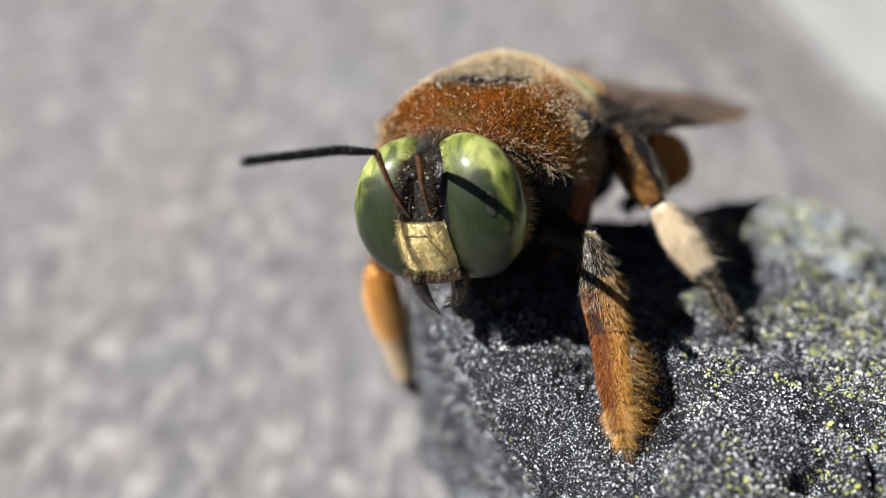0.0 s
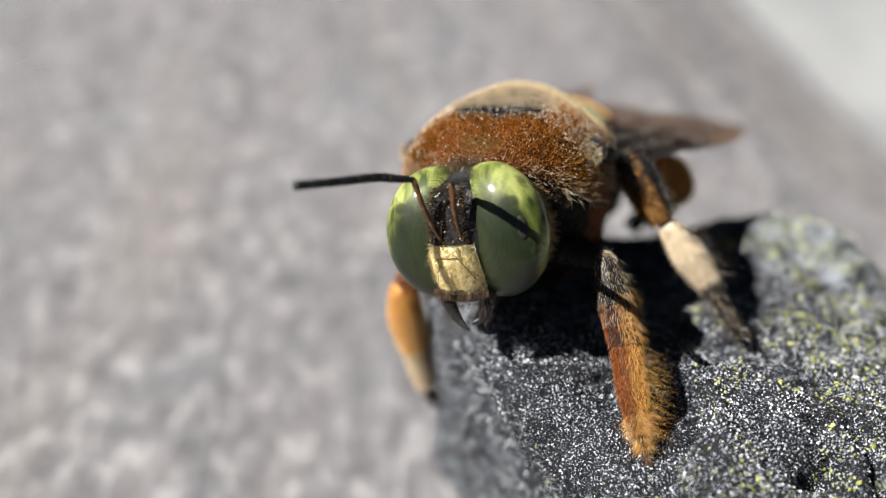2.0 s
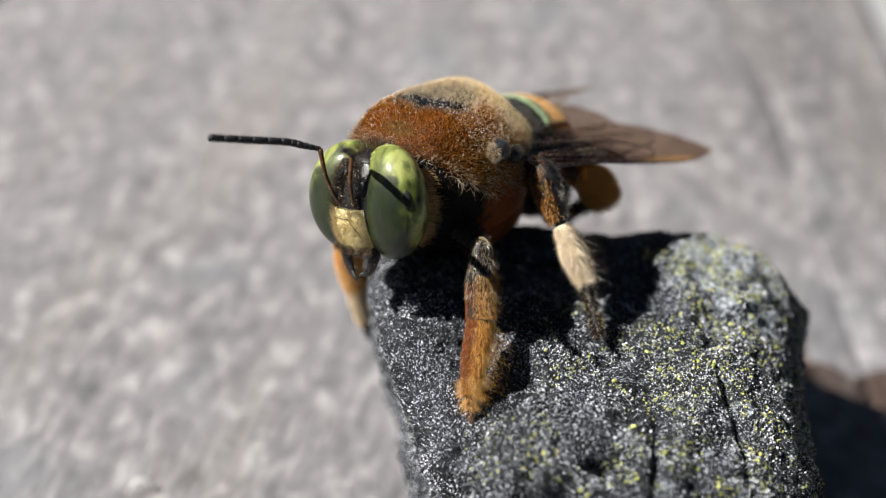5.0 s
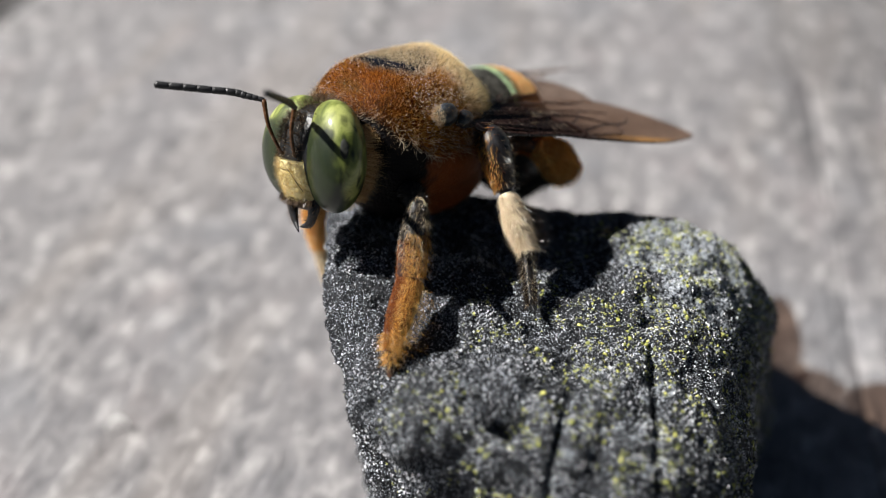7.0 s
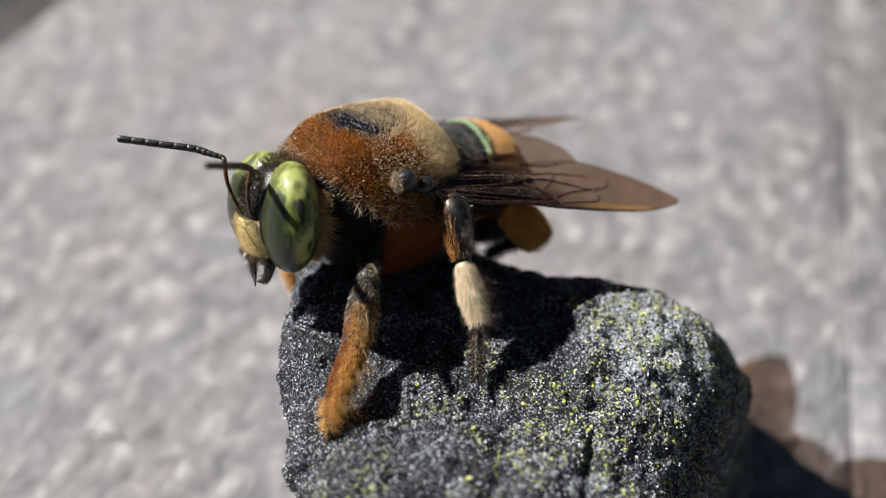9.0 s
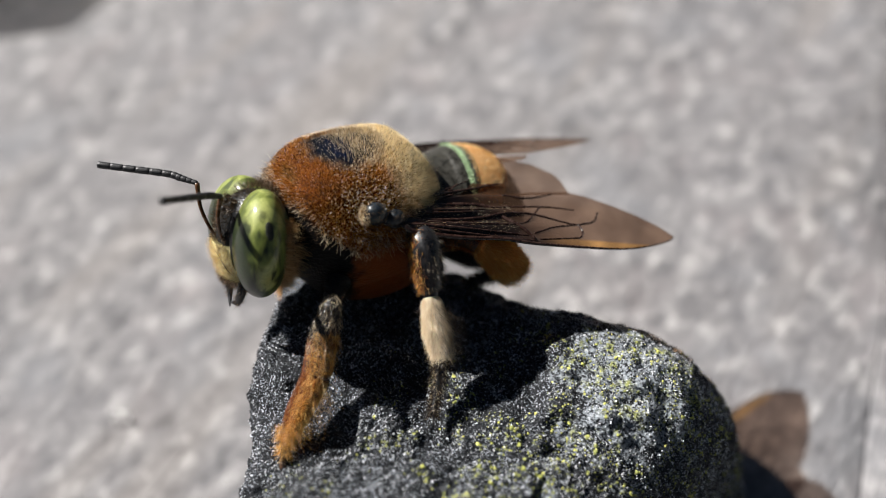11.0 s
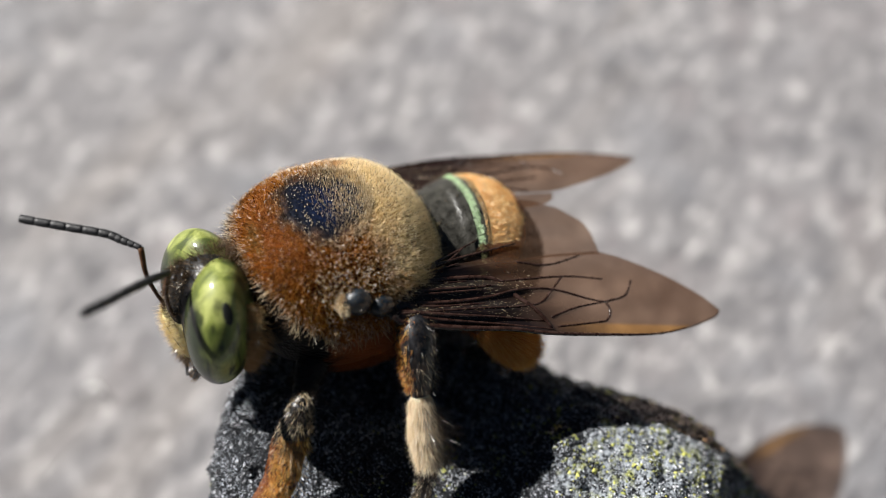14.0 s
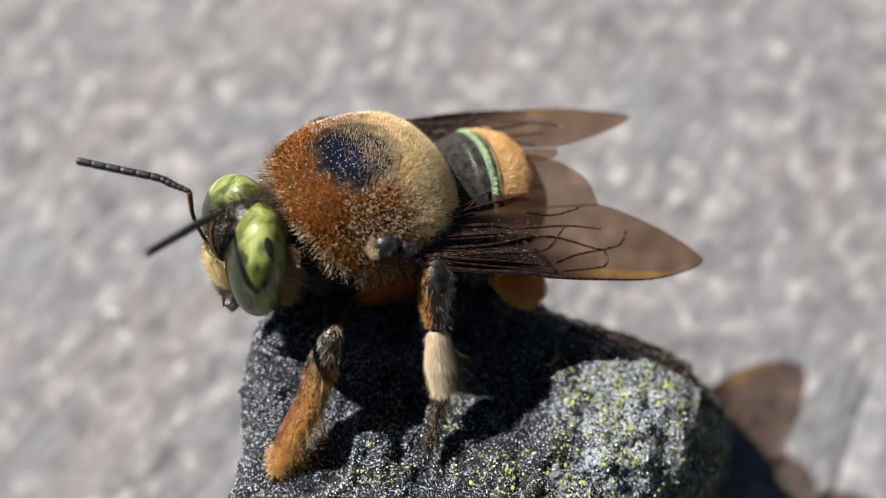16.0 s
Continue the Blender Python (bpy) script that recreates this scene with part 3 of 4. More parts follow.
# ---------------------------------------------------------------- a white curl added on the board in place of a bright blurred speck
fibre = new("speck_curl", mesh_of("speck_curl", *tube([(-15.1, 19.1, 0.3), (-14.7, 19.9, 0.9), (-14.0, 20.2, 0.9), (-13.4, 19.8, 0.35)], [0.05, 0.10, 0.10, 0.04], 20, 8), mat_plain("white_speck", (0.75, 0.75, 0.72), (0.9, 0.9, 0.88), 2.0, 0.3)))
tagged(fibre, "tiny white curl on the wooden board, standing in for a bright blurred speck", "fibre")

# ---------------------------------------------------------------- the bee
BACK = unit((0.481, 0.842, -0.245))
LEFT = np.array((0.853, -0.385, 0.353))
LEFT = unit(LEFT - BACK * (LEFT @ BACK))
UP = np.cross(LEFT, BACK)
TRUNK = np.array((3.82, 35.36, 25.7))  # the middle of the thorax
FRAME = np.stack([LEFT, BACK, UP], 1)


def matrix(origin, turn):
    m = Matrix([list(r) for r in np.array(turn)]).to_4x4()
    m.translation = Vector([float(c) * MM for c in origin])
    return m


def at(left, back, up):
    return TRUNK + left * LEFT + back * BACK + up * UP


bee = thing("carpenter_bee", matrix(TRUNK, FRAME), "furry orange-brown carpenter bee with green eyes, standing on a dark stone", "bee")


def saddle(p):
    """The back of the thorax is not one dome: a swollen front rim, a dip at the bald patch, a hump behind it, a slighter rear."""
    q = (p - TRUNK) @ FRAME
    x, y, z = q.T
    top = np.clip(z / 2.0, 0, 1)
    lift = 0.30 * np.exp(-(((y + 3.5) / 1.5) ** 2 + (x / 3.0) ** 2)) - 0.36 * np.exp(-(((y + 0.2) / 1.5) ** 2 + ((x - 0.5) / 2.6) ** 2))
    lift += 0.34 * np.exp(-(((y - 2.7) / 1.3) ** 2 + ((x - 0.1) / 2.0) ** 2)) - 0.25 * np.exp(-(((y - 2.4) / 2.0) ** 2 + ((x - 4.0) / 1.5) ** 2))
    lift += 0.16 * np.exp(-(((y + 2.5) / 1.6) ** 2 + ((x - 4.2) / 1.5) ** 2))
    q = np.stack([x, np.where(y > 0, y * 0.90, y), z + lift * top], 1)
    return q @ FRAME.T + TRUNK


def make_thorax():
    rng = np.random.default_rng(3)
    lobes = [((0.1, -0.1, -1.0), (5.2, 5.5, 4.72), 2.3), ((0.1, 0.3, -3.5), (4.45, 4.6, 3.1), 2.2)]
    geo = [lump(at(*c), ax, FRAME, pw) for c, ax, pw in lobes]
    geo[0] = (saddle(geo[0][0]), geo[0][1])
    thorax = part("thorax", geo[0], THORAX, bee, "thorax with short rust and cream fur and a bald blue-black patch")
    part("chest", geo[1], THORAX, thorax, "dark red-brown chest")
    c, ax, pw = lobes[0]
    p, n = on_lump(rng, 170000, at(*c), ax, FRAME, pw)
    p = saddle(p)
    q = (p - TRUNK) @ FRAME
    ring = np.sqrt(((q[:, 0] - 0.45) / 2.45) ** 2 + ((q[:, 1] + 0.6) / 2.0) ** 2 + ((q[:, 2] - 3.4) / 1.95) ** 2)
    bald = ring < 1.0
    line = -1.0 + 1.5 * np.clip((-1.5 - q[:, 1]) / 2.2, 0, 1) + 1.2 * np.clip((-3.4 - q[:, 1]) / 1.2, 0, 1)
    below = (q[:, 2] + 0.9 * (rng.uniform(size=len(p)) - 0.5)) < line
    keep = (~bald | (rng.uniform(size=len(p)) < 0.4)) & ~below
    p, n, q, bald = p[keep], n[keep], q[keep], bald[keep]
    length = np.where(q[:, 1] > 1.6, 0.26, 0.22) * rng.uniform(0.5, 1.3, len(p))
    length = np.where(bald, 0.1, length) * np.where(rng.uniform(size=len(p)) > 0.9, 1.5, 1.0)
    length = length * (1 + 0.55 * np.clip((1.9 - q[:, 2]) / 1.0, 0, 1))
    d = n + 0.15 * BACK + 0.32 * rng.normal(size=n.shape)
    part("fur", hairs(rng, p, d, length, 0.013, 0.1, sections=1), FUR, thorax, "dense short rust and cream fur", kind="stuff", smooth=False)
    # pale blobs painted as the sun's glint on hair tips, and dark bristles between them
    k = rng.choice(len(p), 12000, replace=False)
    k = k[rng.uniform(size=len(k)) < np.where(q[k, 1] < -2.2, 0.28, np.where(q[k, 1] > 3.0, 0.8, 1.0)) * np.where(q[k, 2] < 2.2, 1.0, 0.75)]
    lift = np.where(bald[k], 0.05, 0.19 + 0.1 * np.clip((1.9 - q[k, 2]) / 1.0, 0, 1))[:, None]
    part("fur_glint", blobs(rng, p[k] + (n[k] + 0.25 * BACK) * lift, n[k], rng.uniform(0.010, 0.034, len(k)), 1.0, 4), SPECK, thorax, "pale blobs standing for sunlit glints on hair tips", kind="stuff")
    k = rng.choice(len(p), 3500, replace=False)
    part("dark_bristle", hairs(rng, p[k] + n[k] * 0.12, n[k] + 0.4 * rng.normal(size=(len(k), 3)), rng.uniform(0.06, 0.15, len(k)), 0.016, 0.1), H_BLACK, thorax, "sparse dark bristles", kind="stuff", smooth=False)
    # upright pale hair over the hind part of the bald patch
    s = rng.choice(len(p), 60000, replace=False)
    r = np.sqrt(((q[s, 0] - 0.45) / 2.45) ** 2 + ((q[s, 1] + 0.6) / 2.0) ** 2)
    s = s[(r < 1.15) & (q[s, 2] > 2.0) & (rng.uniform(size=len(s)) < 0.95 * np.clip((q[s, 1] + 1.2) / 1.3, 0, 1))]
    part("patch_hair", hairs(rng, p[s], n[s] + 0.12 * rng.normal(size=(len(s), 3)), rng.uniform(0.16, 0.34, len(s)), 0.010, 0.08), H_CREAM, thorax, "sparse upright pale hair", kind="stuff", smooth=False)
    # fringe below the wing base and at the neck
    p, n = on_lump(rng, 20000, at(*c), ax, FRAME, pw)
    p = saddle(p)
    q = (p - TRUNK) @ FRAME
    over = q[:, 2] + 1.0 - 1.5 * np.clip((-1.5 - q[:, 1]) / 2.2, 0, 1) - 1.2 * np.clip((-3.4 - q[:, 1]) / 1.2, 0, 1)
    keep = (over < 0.5 + 0.3 * rng.normal(size=len(p))) & (over > -0.6) & (q[:, 1] < 2.5)
    p, n = p[keep], n[keep]
    part("neck_fringe", hairs(rng, p, n - 0.2 * UP + 0.4 * rng.normal(size=n.shape), rng.uniform(0.25, 0.75, len(p)), 0.011, 0.2), H_CREAM, thorax, "sparse pale hair fringe", kind="stuff", smooth=False)
    # dark collar hair behind the head
    p, n = on_lump(rng, 16000, at(*c), ax, FRAME, pw)
    p = saddle(p)
    q = (p - TRUNK) @ FRAME
    keep = (q[:, 1] < -3.5) & (q[:, 2] > -1.0) & (q[:, 2] < 1.9)
    p, n = p[keep], n[keep]
    part("collar_hair", hairs(rng, p, n + 0.4 * UP + 0.4 * rng.normal(size=n.shape), rng.uniform(0.3, 0.7, len(p)), 0.010, 0.2), H_BROWN, thorax, "dark collar hair behind the head", kind="stuff", smooth=False)
    # velvet on the chest
    c, ax, pw = lobes[1]
    p, n = on_lump(rng, 26000, at(*c), ax, FRAME, pw)
    q = (p - TRUNK) @ FRAME
    keep = (q[:, 1] > -2.2 + 0.4 * rng.normal(size=len(p))) & (q[:, 2] > -5.0)
    p, n = p[keep], n[keep]
    part("chest_fur", hairs(rng, p, n + 0.3 * BACK + 0.4 * rng.normal(size=n.shape), rng.uniform(0.08, 0.2, len(p)), 0.012, 0.1, sections=1), H_MAROON, thorax, "short red-brown chest fur", kind="stuff", smooth=False)
    # wing scales
    for side in (1, -1):
        for name, c, size in (("wing_scale", at(side * 5.1, -0.62, 0.95), (0.6, 0.72, 0.66)), ("wing_scale", at(side * 5.3, 0.5, 0.45), (0.52, 0.6, 0.54))):
            part(name, ellipsoid(c, size, FRAME, 16, 20), BLUE, thorax, "glossy blue-black wing scale")
            p, n = on_ellipsoid(rng, 600, c, size, FRAME)
            part("scale_bristle", hairs(rng, p, n + 0.5 * BACK + 0.3 * rng.normal(size=n.shape), rng.uniform(0.06, 0.18, 600), 0.009, 0.15), H_BROWN, thorax, "short dark bristles", kind="stuff", smooth=False)
        c = at(side * 5.12, -0.9, 1.0)
        p, n = on_ellipsoid(rng, 2200, c, (0.56, 0.66, 0.62), FRAME)
        keep = ((p - c) @ BACK) < -0.25
        part("scale_hair", hairs(rng, p[keep], n[keep] + 0.25 * rng.normal(size=(keep.sum(), 3)), rng.uniform(0.08, 0.24, keep.sum()), 0.010, 0.15), H_CREAM, thorax, "cream tuft", kind="stuff", smooth=False)


make_thorax()


def make_abdomen():
    rng = np.random.default_rng(4)
    path = [at(0, 3.0, -0.9), at(0, 5.5, -1.6), at(0.05, 7.25, -2.05), at(0.1, 8.2, -3.5), at(0.15, 8.4, -5.6), at(0.15, 8.3, -7.0)]
    radii = [2.5, 3.35, 3.85, 3.9, 3.0, 1.3]
    cuts = [(0.0, 0.29, GLOSS, None), (0.29, 0.30, GLOSS, H_GREEN), (0.30, 0.33, GLOSS, None), (0.33, 0.42, TAN, H_PEACH), (0.42, 0.68, BLACK, H_BLACK), (0.68, 0.84, BLACK, H_BLACK), (0.84, 1.0, BLACK, H_BLACK)]
    labels = ["smooth grey-green first segment", "pale green fringe", "smooth dark band", "orange furred band", "dark segment", "dark segment", "dark tip segment"]
    abdomen = None
    c = curve_points(path, 101)
    r = np.interp(np.linspace(0, 1, 101), np.linspace(0, 1, 6), radii)
    for (lo, hi, skin, hair), label in zip(cuts, labels):
        a, b = int(lo * 100), min(100, int(hi * 100) + 2)
        rr = r[a:b + 1] + np.linspace(0.0, 0.10, b - a + 1)
        geo = tube(c[a:b + 1], rr, max(6, (b - a)), 48, 0.88, UP)
        if abdomen is None:
            abdomen = part("abdomen", geo, skin, bee, "banded abdomen, grey-green, orange and black")
        else:
            part("segment", geo, skin, abdomen, label)
        if hair:
            count = {H_GREEN: 4200, H_PEACH: 26000, H_BLACK: 3500}[hair]
            p, n, t = on_tube(rng, count, c[a:b + 1], rr, 0.88, UP)
            size = {H_GREEN: 0.2, H_PEACH: 0.22, H_BLACK: 0.2}[hair]
            part("hair_band", hairs(rng, p, n * 0.7 + t + 0.25 * rng.normal(size=n.shape), size * rng.uniform(0.6, 1.3, count), 0.02, 0.1, sections=1), hair, abdomen, label, kind="stuff", smooth=False)


make_abdomen()

# ---- the head
HL = unit((0.885, -0.278, 0.374))
HD = np.array((0.22, -0.52, -0.83))
HD = unit(HD - HL * (HD @ HL))
HF = np.cross(HD, HL)
SKULL = np.array((1.39, 29.07, 26.9))
HFRAME = np.stack([HL, -HF, -HD], 1)  # left, back, up


def face(left, down, forward):
    return SKULL + left * HL + down * HD + forward * HF


EYE_AT = np.array((2.653, 28.672, 27.427))
EYE_TURN = np.array(((-0.683, 0.701, -0.208), (-0.659, -0.467, 0.590), (0.317, 0.540, 0.780)))
EYE_TURN = np.linalg.svd(EYE_TURN)[0] @ np.linalg.svd(EYE_TURN)[2]
EYE_SIZE = np.array((1.69, 2.67, 3.20))


def eye_point(q):
    """A place on the left eye with a frame whose third axis stands off the surface."""
    q = unit(np.asarray(q, float) / EYE_SIZE) * EYE_SIZE
    n = EYE_TURN @ unit(q / EYE_SIZE ** 2)
    x = unit(np.cross(-HD, n))
    return EYE_TURN @ q + EYE_AT, np.stack([x, np.cross(n, x), n], 1)


def make_head():
    rng = np.random.default_rng(5)
    hm = matrix(face(-0.1, 0.6, 1.1), HFRAME)
    head = part("head", ellipsoid(SKULL - 0.05 * HF + 0.1 * HD, (2.7, 1.85, 2.95), HFRAME), BLACK, bee, "black head with large green eyes and a yellow face", hm)
    cam.data.dof.focus_object = head
    # eyes
    ec, et = EYE_AT, EYE_TURN
    nrm, dist = HL, 3.205
    mirror = np.eye(3) - 2 * np.outer(nrm, nrm)
    ec2 = ec - 2 * (ec @ nrm - dist) * nrm
    et2 = mirror @ et @ np.diag((-1, 1, 1))
    axes = EYE_SIZE
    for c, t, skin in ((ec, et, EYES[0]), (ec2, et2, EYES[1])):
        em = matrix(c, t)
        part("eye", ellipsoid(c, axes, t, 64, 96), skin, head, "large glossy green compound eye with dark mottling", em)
    # the dark glint that glides over the left eye
    look_at = np.array((1.09, 2.03, 0.2))
    spot = part("dark_eye_spot", ellipsoid(eye_point(look_at)[0], (0.24, 0.54, 0.06), eye_point(look_at)[1], 14, 24), PUPIL, head, "dark oval spot in the eye", matrix(*eye_point(look_at)))
    # short pale hair along the hind rim of the eyes
    for c, t, s in ((ec, et, 1), (ec2, et2, -1)):
        a = rng.uniform(-2.5, 0.9, 1500)
        ring = np.stack([s * -1.0 * np.ones_like(a), np.cos(a), np.sin(a)], 1)
        ring[:, 1:] *= 0.95
        ring[:, 0] = s * rng.uniform(-1.3, -0.8, len(a))
        p = unit(ring) * np.array(axes)
        n = unit(p / np.array(axes) ** 2)
        d = (n + np.array((s * -0.9, 0, 0)) + 0.2 * rng.normal(size=n.shape)) @ np.array(t).T
        part("eye_fringe", hairs(rng, p @ np.array(t).T + c, d + 0.25 * HD, rng.uniform(0.3, 0.85, len(a)), 0.008, 0.12), H_GOLD, head, "short pale hair behind the eye", kind="stuff", smooth=False)
    # yellow face plate with its darker seams
    nu, nv = 90, 80
    corners = [np.array(q) for q in ((-0.77, 27.74, 27.2), (1.24, 26.99, 27.94), (-0.17, 26.97, 24.92), (2.2, 26.28, 25.78))]
    v = []
    for i in range(nu):
        d = i / (nu - 1)
        for j in range(nv):
            w = j / (nv - 1)
            p = (corners[0] * (1 - w) + corners[1] * w) * (1 - d) + (corners[2] * (1 - w) + corners[3] * w) * d
            c = 2 * w - 1
            p = p + (corners[2] - corners[0]) * (0.05 * (1 - abs(c) ** 3) * soft(d, 0.6, 1.0) - 0.07 * soft(abs(c), 0.55, 1.0) * soft(d, 0.6, 1.0))
            h = 0.62 * (1 - abs(c) ** 2.4) + 0.30 * math.sin(math.pi * (0.1 + 0.8 * d))
            seam_l = 0.32 - 0.34 * soft(d, 0.3, 0.85)
            seam_r = 0.74 + 0.24 * soft(d, 0.3, 0.85)
            h -= 0.11 * (math.exp(-((w - seam_l) / 0.02) ** 2) + math.exp(-((w - seam_r) / 0.02) ** 2))
            h -= 0.10 * math.exp(-((d - 0.25) / 0.018) ** 2) * (seam_l < w < seam_r)
            h -= 0.13 * math.exp(-((w - 0.47 - 0.1 * d) / 0.05) ** 2) * soft(d, 0.35, 0.5) * soft(d, 0.95, 0.8)
            h += 0.05 * noise.noise((w * 7, d * 8, 1.0)) + 0.03 * noise.noise((w * 22, d * 24, 2.0))
            v.append(p + (h - 0.55) * HF)
    top = np.array(v)
    under = top - 1.0 * HF
    f = grid_faces(nu, nv)
    k = len(top)
    rim = [j for j in range(nv)] + [i * nv + nv - 1 for i in range(1, nu)] + [(nu - 1) * nv + j for j in range(nv - 2, -1, -1)] + [i * nv for i in range(nu - 2, 0, -1)]
    f = f + [[a, b, b + k, a + k] for a, b in zip(rim, rim[1:] + rim[:1])]
    plate = part("face_plate", (np.vstack([top, under]), f), CLYPEUS, head, "pale yellow face plate")
    for line in ([(0.27, 0.25), (0.48, 0.235), (0.68, 0.24)], [(0.27, 0.25), (0.23, 0.5), (0.14, 0.68), (0.06, 0.86)], [(0.66, 0.2), (0.76, 0.42), (0.83, 0.6), (0.87, 0.74)]):
        run = [top[round(d * (nu - 1)) * nv + round(w * (nv - 1))] + 0.01 * HF for w, d in line]
        part("face_seam", tube(run, [0.02, 0.032, 0.02], 24, 6), VEIN, head, "dark seam across the face plate")
    pick = rng.integers(0, k, 1800)
    p = top[pick] + 0.05 * rng.normal(size=(1800, 3))
    part("face_hair", hairs(rng, p, HF + 0.8 * HD + 0.4 * rng.normal(size=p.shape), rng.uniform(0.06, 0.22, 1800), 0.006, 0.15), H_YELLOW, head, "short yellow face hair", kind="stuff", smooth=False)
    pick = rng.integers(0, int(k * 0.85), 700)
    part("face_fringe", hairs(rng, top[pick], HF - 0.1 * HD + 0.35 * rng.normal(size=(700, 3)), rng.uniform(0.2, 0.5, 700), 0.006, 0.2), H_CREAM, head, "pale hair standing off the upper face", kind="stuff", smooth=False)
    # black forehead ridge, three small simple eyes
    mid = 0.5 * (corners[0] + corners[1])
    part("brow", tube([mid + 0.5 * HD - 0.45 * HF, mid - 0.6 * HD - 0.5 * HF, mid - 1.7 * HD - 0.85 * HF, mid - 2.5 * HD - 1.5 * HF], [1.1, 1.0, 0.9, 0.6], 18, 20, 0.35, HF), DULL, head, "black forehead")
    for x, d, fwd in ((0.0, -1.9, -0.55), (-0.33, -2.2, -0.9), (0.33, -2.2, -0.9)):
        part("simple_eye", ellipsoid(mid + x * HL + d * HD + fwd * HF, (0.17, 0.17, 0.17), HFRAME, 10, 12), BLACK, head, "tiny glossy simple eye")
    p, n = on_ellipsoid(rng, 9000, SKULL - 0.4 * HF, (2.1, 2.0, 3.05), HFRAME)
    q = (p - SKULL) @ HFRAME
    crown = (q[:, 2] > 1.7) & (np.abs(q[:, 0]) < 1.3) & (q[:, 1] > -1.4)
    part("crown_hair", hairs(rng, p[crown], n[crown] + 0.5 * rng.normal(size=(crown.sum(), 3)), rng.uniform(0.35, 0.75, crown.sum()), 0.010, 0.2), H_BROWN, head, "dark brown upright crown hair", kind="stuff", smooth=False)
    p, n = on_ellipsoid(rng, 7000, SKULL - 0.9 * HF, (3.2, 1.7, 2.9), HFRAME)
    q = (p - SKULL) @ HFRAME
    beard = (q[:, 1] > 0.7) & (q[:, 2] < 0.3) & (np.abs(q[:, 0]) > 1.0)
    d = n - 0.15 * HF + 0.3 * HD + 0.25 * rng.normal(size=n.shape)
    part("cheek_hair", hairs(rng, p[beard], d[beard], rng.uniform(0.4, 1.1, beard.sum()), 0.010, 0.12), H_GOLD, head, "golden-brown cheek hair", kind="stuff", smooth=False)
    # pale blobs painted as wet-looking glints, and short dark hair on the forehead
    line = [mid + 0.3 * HD - 0.3 * HF, mid - 0.6 * HD - 0.35 * HF, mid - 1.7 * HD - 0.65 * HF, mid - 2.4 * HD - 1.2 * HF]
    p, n, t = on_tube(rng, 2600, line, [0.95, 0.9, 0.85, 0.6], 0.35, HF)
    k = n @ HF > 0.1
    p, n = p[k], n[k]
    part("brow_hair", hairs(rng, p, n + 0.5 * HF - 0.3 * HD + 0.5 * rng.normal(size=p.shape), np.where((p - mid) @ HD < -1.0, 1.6, 1.0) * rng.uniform(0.1, 0.35, len(p)), 0.009, 0.2), H_BROWN, head, "short dark forehead hair", kind="stuff", smooth=False)
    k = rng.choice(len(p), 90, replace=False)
    part("brow_glint", blobs(rng, p[k], n[k], rng.uniform(0.015, 0.04, 90), 1.0, 5), SPECK, head, "tiny pale blobs standing for glints on the forehead", kind="stuff")
    # lip and jaws
    chin = 0.5 * (corners[2] + corners[3])
    part("lip", ellipsoid(chin + 0.2 * HD - 0.7 * HF, (1.3, 0.6, 0.55), HFRAME, 18, 24), BLACK, head, "black upper lip")
    tip = np.array((1.55, 25.65, 23.7))
    for k, s in enumerate((1, -1)):
        a = chin + s * 1.0 * HL - 0.65 * HF
        path = [a, a + 0.55 * HD + 0.15 * HF, 0.45 * a + 0.55 * tip + 0.3 * HD + s * 0.25 * HL, tip + s * 0.1 * HL - (0.35 * HD if s > 0 else 0 * HD)]
        part("jaw", tube(path, [0.45, 0.40, 0.26, 0.05], 20, 14, 0.7, HF), BLACK, head, "black curved jaw")
        p, n, t = on_tube(rng, 260, path, [0.45, 0.40, 0.26, 0.05], 0.7, HF, 0.0, 0.75)
        part("jaw_hair", hairs(rng, p, n + 0.6 * t, rng.uniform(0.1, 0.35, 260), 0.009, 0.15), H_BROWN, head, "short dark jaw bristles", kind="stuff", smooth=False)
    p, n, t = on_tube(rng, 600, [corners[2], chin + 0.25 * HF, corners[3]], [0.12, 0.15, 0.12])
    part("lip_hair", hairs(rng, p, HD + 0.4 * HF + 0.45 * rng.normal(size=p.shape), rng.uniform(0.15, 0.45, 600), 0.010, 0.2), H_BROWN, head, "dark bristles over the jaws", kind="stuff", smooth=False)
    # feelers
    feelers = []
    for base, bend, mid, tip in (((-0.08, 27.7, 27.75), (-1.55, 28.85, 30.1), (-3.2, 28.3, 30.55), (-6.6, 26.3, 31.5)), ((0.9, 27.55, 27.95), (0.42, 28.75, 30.3), (0.6, 27.9, 31.4), (1.1, 25.15, 34.3))):
        base, bend, mid, tip = (np.array(q) for q in (base, bend, mid, tip))
        am = matrix(base, HFRAME)
        bow = base * 0.5 + bend * 0.5 + 0.28 * HF
        scape = part("feeler", tube([base - 0.2 * HF, base + 0.1 * HF, bow, bend], [0.09, 0.09, 0.11, 0.15], 22, 12), AMBER, head, "slender brown-black feeler", am)
        line = curve_points([bend, bend * 0.5 + mid * 0.5, mid, mid * 0.5 + tip * 0.5, tip], 23)
        for i in range(11):
            seg = line[2 * i:2 * i + 3]
            w = 0.145 + 0.065 * min(1, i / 3)
            part("feeler_joint", tube(seg, [w * 0.93, w, w * 0.96], 5, 12), FEELER, scape)
        feelers.append(scape)
    return head, feelers, spot


head, FEELERS, EYE_SPOT = make_head()

